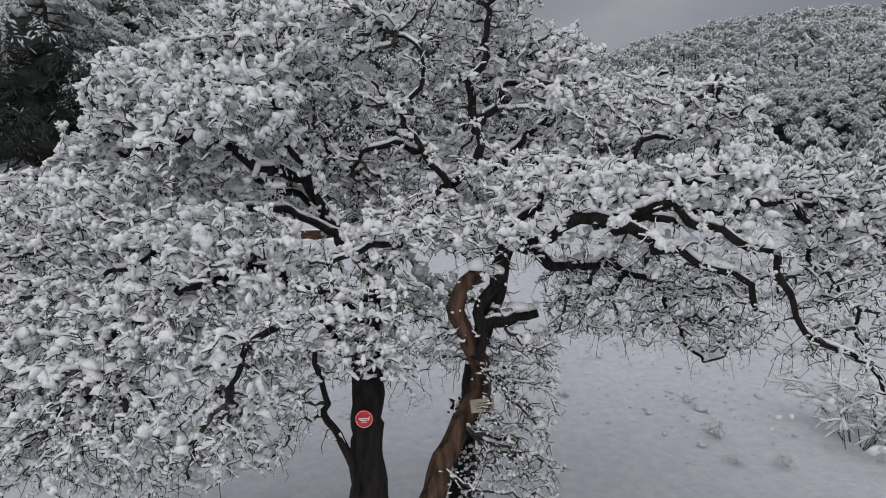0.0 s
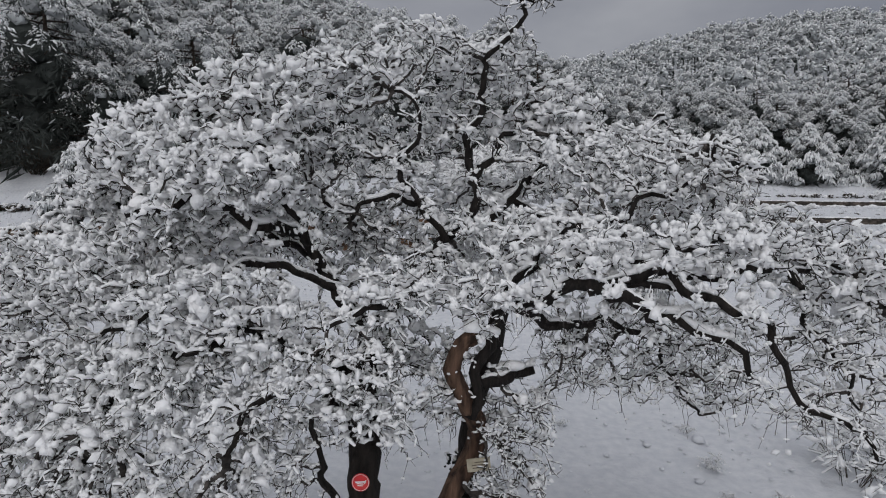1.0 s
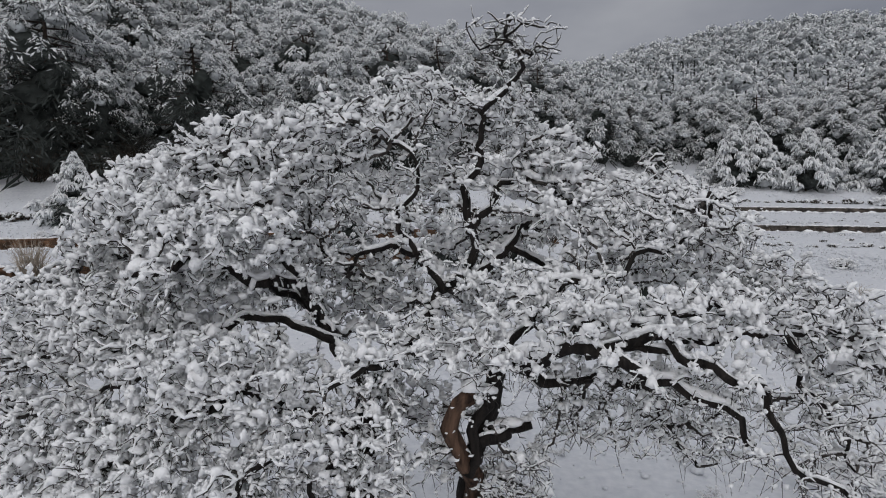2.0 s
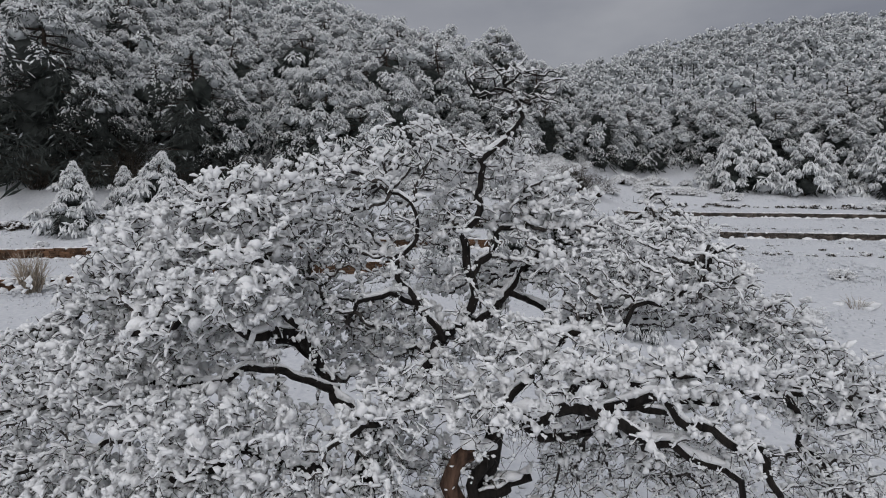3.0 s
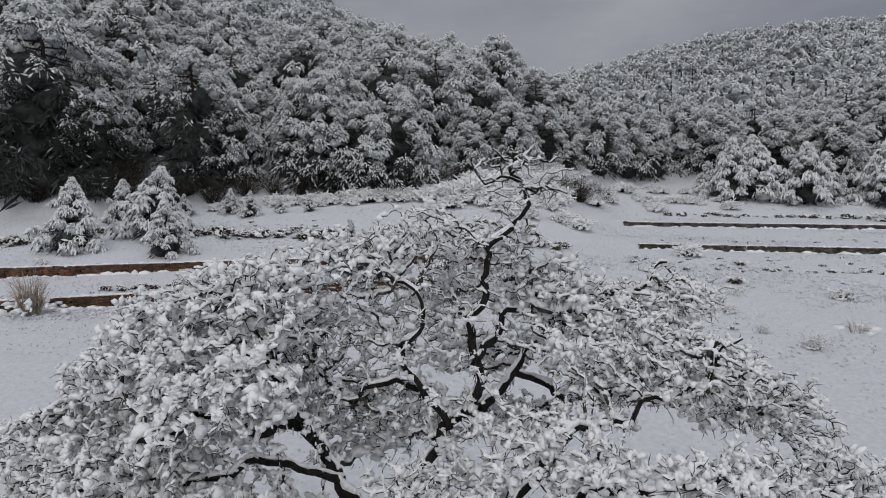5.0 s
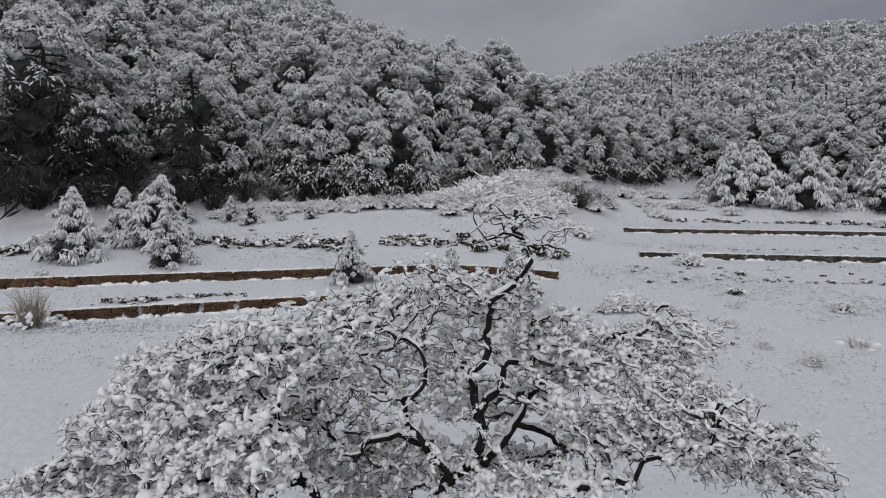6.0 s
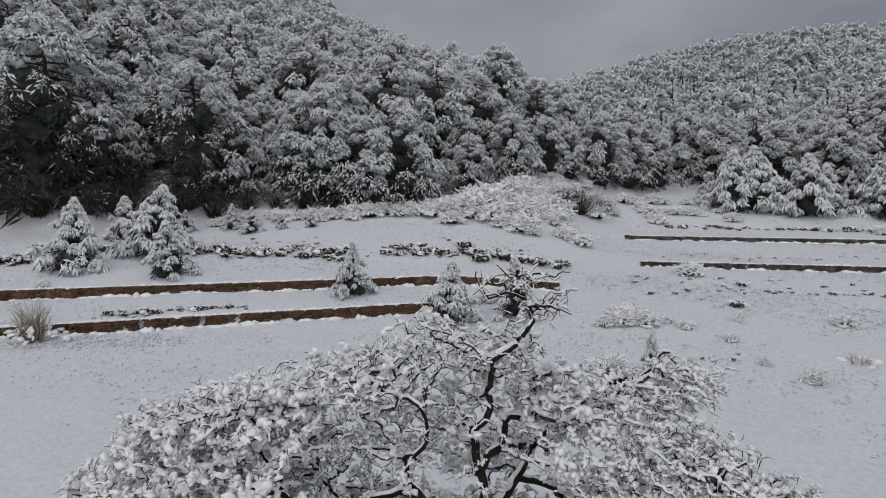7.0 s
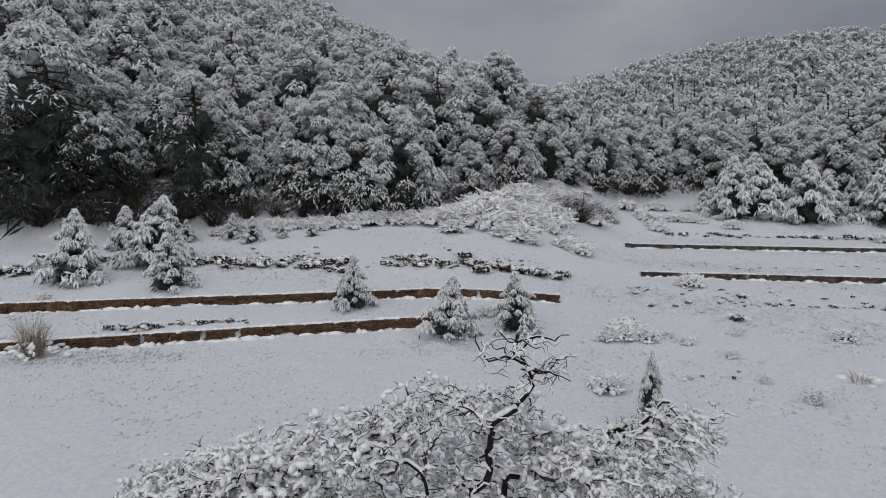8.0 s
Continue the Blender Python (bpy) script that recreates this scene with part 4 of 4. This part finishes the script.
# ---- shrubs, grass and small growth on the field ----
def shrub_parts(seed, tall, wide, stems, puffs, wood, blade=False, laden=0.7, leafy=0, slim=1.0, heap=1.0, puff=1.0):
    """A low shrub of bent stems with snow lying in it; blade: stiff grass instead."""
    rng = np.random.default_rng(seed)
    brown, white = Heap(), Heap()
    a = rng.uniform(0, 6.28, stems)
    lean = rng.uniform(0.05, 1.0, stems) * (0.45 if blade else 1.0)
    root = np.stack([np.cos(a) * wide * 0.12 * rng.uniform(0, 1, stems), np.sin(a) * wide * 0.12 * rng.uniform(0, 1, stems), np.full(stems, -0.05)], -1)
    h = tall * rng.uniform(0.5, 1.0, stems) * (1 - 0.35 * lean)
    out = np.stack([np.cos(a), np.sin(a), np.zeros(stems)], -1)
    mid = root + out * (lean * wide * 0.24)[:, None] + np.array([0, 0, 1.0]) * (h * 0.7)[:, None]
    end = root + out * (lean * wide * 0.5)[:, None] + np.array([0, 0, 1.0]) * (h * (1.0 if blade else 0.92))[:, None] + rng.normal(size=(stems, 3)) * 0.04 * wide
    th = (0.008 + 0.004 * min(tall, 2.0)) * slim
    tubes(brown, np.stack([root, mid, end], 1), np.outer(np.ones(stems), (th, th * 0.8, th * 0.35)), 4)
    if not blade:
        for _ in range(26 if slim < 1 else 2):  # side twigs
            t = rng.uniform(-0.6 if slim < 1 else 0.3, 1.0, (stems, 1))
            b0 = mid + np.where(t < 0, mid - root, end - mid) * t
            b1 = b0 + unit(rng.normal(size=(stems, 3)) + out * 0.5) * 0.16 * slim * wide * rng.uniform(0.5, 1.2, (stems, 1))
            tubes(brown, np.stack([b0, b1], 1), np.outer(np.ones(stems), (th * 0.6, th * 0.3)), 3)
            use = rng.uniform(size=stems) < laden
            snow_on(b0[use], b1[use], np.full(use.sum(), th * 0.5), np.full(use.sum(), heap * (0.03 + 0.022 * min(wide, 2.0)) * slim ** 1.5), rng, white, 4)
        use = rng.uniform(size=stems) < laden
        snow_on(mid[use], end[use], np.full(use.sum(), th), np.full(use.sum(), heap * (0.03 + 0.026 * min(wide, 2.0)) * slim ** 1.8), rng, white, 5)
    if leafy:
        a2, q2 = rng.uniform(0, 6.28, leafy), np.sqrt(rng.uniform(0, 1, leafy))
        lumps(brown, np.stack([np.cos(a2) * q2 * wide * 0.4, np.sin(a2) * q2 * wide * 0.4, tall * rng.uniform(0.1, 0.6, leafy)], -1), wide * rng.uniform(0.03, 0.085, (leafy, 3)) * (1.2, 1.2, 0.8), rng, 1, 0.45)
    if not puffs:
        return (("brushwood", brown.mesh("brushwood", wood)),) + ((("snow", white.mesh("shrub_snow", SNOW)),) if white.n else ())
    ang, q = rng.uniform(0, 6.28, puffs), np.sqrt(rng.uniform(0, 1, puffs))
    c = np.stack([np.cos(ang) * q * wide * 0.46, np.sin(ang) * q * wide * 0.46, tall * (0.12 + (0.25 if blade else 0.72) * (1 - q ** 2)) * rng.uniform(0.6, 1.05, puffs)], -1)
    s = (0.05 + 0.075 * wide) * rng.uniform(0.6, 1.3, (puffs, 1)) * puff
    lumps(white, c, s * rng.uniform(0.6, 1.5, (puffs, 3)) * (1.1, 1.1, 0.8), rng, 1, 0.42, 2.4, 0.8)
    return (("brushwood", brown.mesh("brushwood", wood)), ("snow", white.mesh("shrub_snow", SNOW)))


def shrub(meshes, name, label, group, m, category="shrub"):
    top = tagged(new(name), label, category, group)
    for n, me in meshes:
        tagged(part(n, me, top), kind="stuff")
    top.matrix_basis = m
    return top


def strewn(meshes, spots, name, label, group, category="shrub", sink=0.04):
    """Copies of some shrub meshes at (x, y, size)."""
    made = {}
    for i, (x, y, s) in enumerate(spots):
        k = i % len(meshes)
        m = planted(x, y, s, 77 * i, sink)
        if k in made:
            copy_thing(made[k], m)
        else:
            made[k] = shrub(meshes[k], name, label, group, m, category)


small_rng = np.random.default_rng(51)
SNOWY = [shrub_parts(410 + q, 1.0, 1.7, 80, 190, BRUSH, laden=0.9, heap=0.6, puff=0.42) for q in range(3)]
DARK = [shrub_parts(420 + q, 0.6, 1.3, 26, 3, BRUSH, laden=0.3, leafy=34) for q in range(3)]
BARE = [shrub_parts(440 + q, 1.9, 3.4, 13, 44, BRUSH, laden=0.8, slim=0.6, puff=0.25) for q in range(2)]
THICKET = [shrub_parts(460 + q, 4.2, 6.0, 170, 0, BRUSH, laden=0.0) for q in range(2)]

# the bank of snowed-in bushes below the forest
bank = []
for i in range(46):
    t = i / 45.0
    x = -24.0 + 42.0 * t + small_rng.uniform(-1.0, 1.0)
    far = float(edge_y(x / 68.0))
    bump = math.exp(-((x - 6.5) / 6.0) ** 2)
    bank.append((x, far - 0.5 - small_rng.uniform(0, 3.0 + 5.0 * bump), small_rng.uniform(1.0, 1.6) + 1.7 * bump))
for i in range(16):
    bank.append((small_rng.uniform(1.0, 15.0), small_rng.uniform(61.0, 70.0), small_rng.uniform(1.0, 2.0)))
for i in range(26):
    x = small_rng.uniform(9.0, 20.5)
    bank.append((x, float(edge_y(x / 82.0)) - small_rng.uniform(0.0, 11.0), small_rng.uniform(1.3, 2.5)))
for i in range(22):
    bank.append((small_rng.uniform(21.0, 42.0), small_rng.uniform(82.0, 94.0), small_rng.uniform(0.7, 1.5)))
strewn(SNOWY, bank, "snowy_bush", "rounded bush buried in snow on the bank below the forest", "bushes on the bank", sink=0.15)
strewn(SNOWY, [(8.3, 29.7, 1.15), (10.2, 37.3, 0.85), (11.6, 37.6, 1.25), (12.8, 37.2, 0.9), (14.4, 37.8, 0.7), (11.9, 38.4, 1.1), (21.5, 51.5, 1.3), (19.8, 39.3, 0.6), (15.0, 36.6, 0.6), (16.7, 34.4, 0.55), (16.8, 30.4, 0.4), (17.8, 28.3, 0.45), (25.3, 37.2, 0.8),
               (-29.5, 43.6, 0.7), (56.0, 74.5, 1.4), (3.0, 41.5, 0.8), (24.8, 88.0, 1.6), (28.0, 92.0, 1.6), (33.0, 93.0, 1.5), (38.0, 92.0, 1.4), (30.0, 89.0, 1.2)],
       "field_bush", "small low bush half buried in snow on the field", "bushes on the field", sink=0.1)
# dark low growth in broken rows along the banks
rows_dark = []
for x0, x1, y0, y1, count in ((-21, -9, 53, 52, 30), (-4.8, 2.8, 52.5, 52, 20), (4.8, 11, 52, 52.5, 9), (-22.5, -16, 38.0, 38.9, 18), (-38, -33, 50, 50.5, 6), (25, 34, 45, 44.2, 11), (30, 56, 80.5, 77, 26), (-36, -28, 52, 54, 8)):
    loose = 49 < y0 < 60  # the terrace rows are ragged
    for i in range(int(count * 2.4) if loose else int(count * 1.5)):
        t = small_rng.uniform(-0.08, 1.08) if loose else (i + small_rng.uniform(0, 0.8)) / count
        rows_dark.append((x0 + (x1 - x0) * t, y0 + (y1 - y0) * t + small_rng.normal() * (0.8 if loose else 0.35), small_rng.uniform(0.45, 1.35) * (0.95 if y0 > 70 else 0.55 if x0 > 15 or y0 < 39 else 1.0)))
for x, y, s in ((12.6, 40.5, 1.1), (20.7, 41.5, 0.9), (16.0, 32.0, 0.35), (26.5, 38.5, 0.5), (15.3, 31.2, 0.3), (13.8, 31.5, 0.3), (24.0, 47.5, 0.8)):
    rows_dark.append((x, y, s))
for i in range(130):
    t = small_rng.uniform()
    x, y = ((small_rng.uniform(12, 40), small_rng.uniform(45, 51)), (small_rng.uniform(22, 50), small_rng.uniform(57, 62)), (small_rng.uniform(-36, 8), small_rng.uniform(50, 58)))[i % 3]
    rows_dark.append((x, y, small_rng.uniform(0.2, 0.5)))
ragged = [(x + small_rng.normal() * 0.8, y + small_rng.normal() * 0.9, small_rng.uniform(0.2, 0.5)) for x, y, s in rows_dark[::3]]
strewn(SNOWY, ragged, "snowed_heather", "low heather clump under a lumpy cover of snow", "snowed heather", sink=0.12)
strewn(DARK, rows_dark, "heather_clump", "dark low heather clump poking through the snow", "heather clumps")
strewn(BARE, [(8.6, 12.1, 1.05), (9.6, 12.6, 0.8), (17.9, 28.1, 0.5), (18.8, 37.7, 0.5), (16.6, 30.6, 0.3), (5.6, 11.4, 0.17), (6.6, 11.3, 0.15), (2.9, 11.6, 0.12), (3.0, 14.8, 0.12), (5.9, 12.7, 0.28), (6.0, 14.4, 0.15)], "bare_shrub", "bare twiggy shrub dusted with snow", "bare shrubs")
strewn(THICKET, [(-47, 60.5, 1.0), (-42, 61.5, 1.1), (-37.5, 62.5, 0.95), (-33, 62.5, 1.1), (-29, 64, 0.9), (-25, 65, 0.8), (-49, 63, 1.4), (-40, 65, 1.3), (-35, 66, 1.2), (18.0, 78, 1.0), (21.0, 80, 0.85), (15.5, 76, 0.8)] + [(x, float(edge_y(x / 70.0)) + 1.5, 0.6 + 0.05 * (x % 7)) for x in range(-22, 14, 3)],
       "bare_thicket", "tangled dark bare thicket under the forest edge", "thickets", "thicket")
REED = [shrub_parts(480, 2.8, 4.4, 170, 40, STRAW, True, puff=0.4)]
strewn(REED, [(-24.0, 34.6, 1.0)], "grass_tussock", "tall dry straw-coloured grass tussock with snow at its foot", "", "grass")
BLADES = [shrub_parts(481, 0.8, 2.4, 26, 6, STRAW, True, slim=0.7)]
strewn(BLADES, [(21.4, 30.4, 1.2), (13.0, 31.0, 0.4)], "grass_tuft", "thin arching dry grass tuft in the snow", "grass tufts", "grass")

# stubble and crumbs of snow over the field
stub, crumbs = Heap(), Heap()
count = 3200
sy = small_rng.uniform(27.0, 62.0, count)
sx = sy * small_rng.uniform(-0.8, 0.8, count)
sz = land_z(sx, sy)
foot = np.stack([sx, sy, sz - 0.02], -1)
tops = foot + np.stack([small_rng.normal(size=count) * 0.05, small_rng.normal(size=count) * 0.05, small_rng.uniform(0.06, 0.16, count)], -1)
spindles(stub, foot, tops, small_rng.uniform(0.006, 0.015, count), 3, 0.3)
count = 15000
sy = 11.0 + 53.0 * small_rng.uniform(0.0, 1.0, count) ** 0.6
sx = sy * small_rng.uniform(-0.8, 0.8, count)
sz = land_z(sx, sy)
cs = small_rng.gamma(3.0, 0.011, (count, 1)) + 0.018
lumps(crumbs, np.stack([sx, sy, sz], -1), cs * small_rng.uniform(0.7, 1.4, (count, 3)) * (1, 1, 0.55), small_rng, 1, 0.25)
rough = 1100  # the rougher strips beside the lane and on the terraces
strips = ((12, 46, 45.5, 51.5), (20, 52, 57, 63), (-36, 10, 47.5, 56), (14, 58, 62, 71), (-30, 2, 33.5, 37), (22, 62, 73, 90), (11, 30, 33, 45), (22, 46, 44, 50))
rx = np.concatenate([small_rng.uniform(a, b, rough) for a, b, _, _ in strips])
ry = np.concatenate([small_rng.uniform(c, d, rough) for _, _, c, d in strips])
lumps(crumbs, np.stack([rx, ry, land_z(rx, ry)], -1), small_rng.uniform(0.04, 0.17, (len(strips) * rough, 3)) * (1, 1, 0.6), small_rng, 1, 0.3)
tagged(new("stubble", stub.mesh("stubble", BRUSH)), "thin dry stalks poking out of the snowy field", "stubble", kind="stuff")
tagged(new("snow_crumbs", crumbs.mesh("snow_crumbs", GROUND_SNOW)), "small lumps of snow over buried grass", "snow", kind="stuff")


# ---- ivy on the hindmost bole of the old tree ----
ivy_rng = np.random.default_rng(61)
ivy, ivy_snow = Heap(), Heap()
leaf_at = np.stack([0.30 + ivy_rng.normal(size=420) * 0.09, 8.14 + ivy_rng.normal(size=420) * 0.07, ivy_rng.uniform(0.5, 2.5, 420)], -1)
leaf_to = leaf_at + unit(ivy_rng.normal(size=leaf_at.shape) + np.array([0, -0.6, -0.3])) * ivy_rng.uniform(0.05, 0.11, (420, 1))
spindles(ivy, leaf_at, leaf_to, ivy_rng.uniform(0.015, 0.03, 420), 4)
flakes = leaf_at[ivy_rng.uniform(size=420) < 0.4]
lumps(ivy_snow, flakes + np.array([0, -0.02, 0.03]), ivy_rng.uniform(0.012, 0.04, (len(flakes), 3)), ivy_rng, 1, 0.3)
for name, heap, mat, label in (("ivy", ivy, NEEDLE, "dark ivy leaves"), ("ivy_snow", ivy_snow, SNOW, "")):
    ob = tagged(part(name, heap.mesh(name, mat), tree, label), kind="stuff")
    ob.data.transform(Matrix.Translation(-TREE_AT))


# ---- signs on the old tree ----
def disc(name, radius, depth, mat, parent, centre, label="", seg=32):
    bm = bmesh.new()
    bmesh.ops.create_cone(bm, cap_ends=True, segments=seg, radius1=radius, radius2=radius * 0.97, depth=depth)
    bmesh.ops.rotate(bm, verts=bm.verts, matrix=Matrix.Rotation(radians(90), 3, "X"))
    me = bpy.data.meshes.new(name)
    bm.to_mesh(me)
    bm.free()
    me.materials.append(mat)
    ob = part(name, me, parent, label)
    ob.location = centre
    return ob


def slab(name, w, d, h, mat, parent, centre, turn=0.0, bevel=0.002):
    bm = bmesh.new()
    bmesh.ops.create_cube(bm, size=1.0)
    bmesh.ops.scale(bm, vec=(w, d, h), verts=bm.verts)
    bmesh.ops.bevel(bm, geom=bm.edges[:], offset=bevel, segments=2, affect="EDGES")
    me = bpy.data.meshes.new(name)
    bm.to_mesh(me)
    bm.free()
    me.materials.append(mat)
    ob = part(name, me, parent)
    ob.matrix_basis = pose(*centre, 0, turn, 0)
    return ob


sign = tagged(new("round_sign"), "round red enamel sign with white marks on the trunk", "sign")
sign.matrix_basis = pose(-0.935, 6.985, 2.54, 0, 4, 0)
disc("plate", 0.108, 0.012, RED, sign, (0, 0, 0))
bm = bmesh.new()
for i in range(48):
    a0 = 2 * math.pi * i / 48
    a1 = 2 * math.pi * (i + 1) / 48
    quad = [bm.verts.new((math.cos(a) * r, -0.0085, math.sin(a) * r)) for a, r in ((a0, 0.094), (a1, 0.094), (a1, 0.099), (a0, 0.099))]
    bm.faces.new(quad)
me = bpy.data.meshes.new("rim_line")
bm.to_mesh(me)
bm.free()
me.materials.append(WHITE)
part("rim_line", me, sign, "thin white ring")
for w, h, x, z, turn in ((0.13, 0.016, 0.0, 0.008, -6), (0.08, 0.012, -0.005, -0.014, 0), (0.012, 0.05, 0.055, 0.012, 18), (0.07, 0.008, 0.0, -0.036, 0)):
    slab("mark", w, 0.004, h, WHITE, sign, (x, -0.009, z), turn, 0.001)

plaque = tagged(new("name_plaque"), "small weathered cream plaque nailed to the leaning trunk", "plaque")
plaque.matrix_basis = pose(0.50, 7.47, 2.57, 0, -6, 0)
slab("board", 0.30, 0.02, 0.17, PLAQUE, plaque, (0, 0, 0), 0, 0.006)
for w, x, z in ((0.14, 0.02, 0.035), (0.18, 0.0, 0.0), (0.1, -0.03, -0.035)):
    slab("faded_line", w, 0.004, 0.012, PLAQUE_INK, plaque, (x, -0.011, z), 0, 0.001)
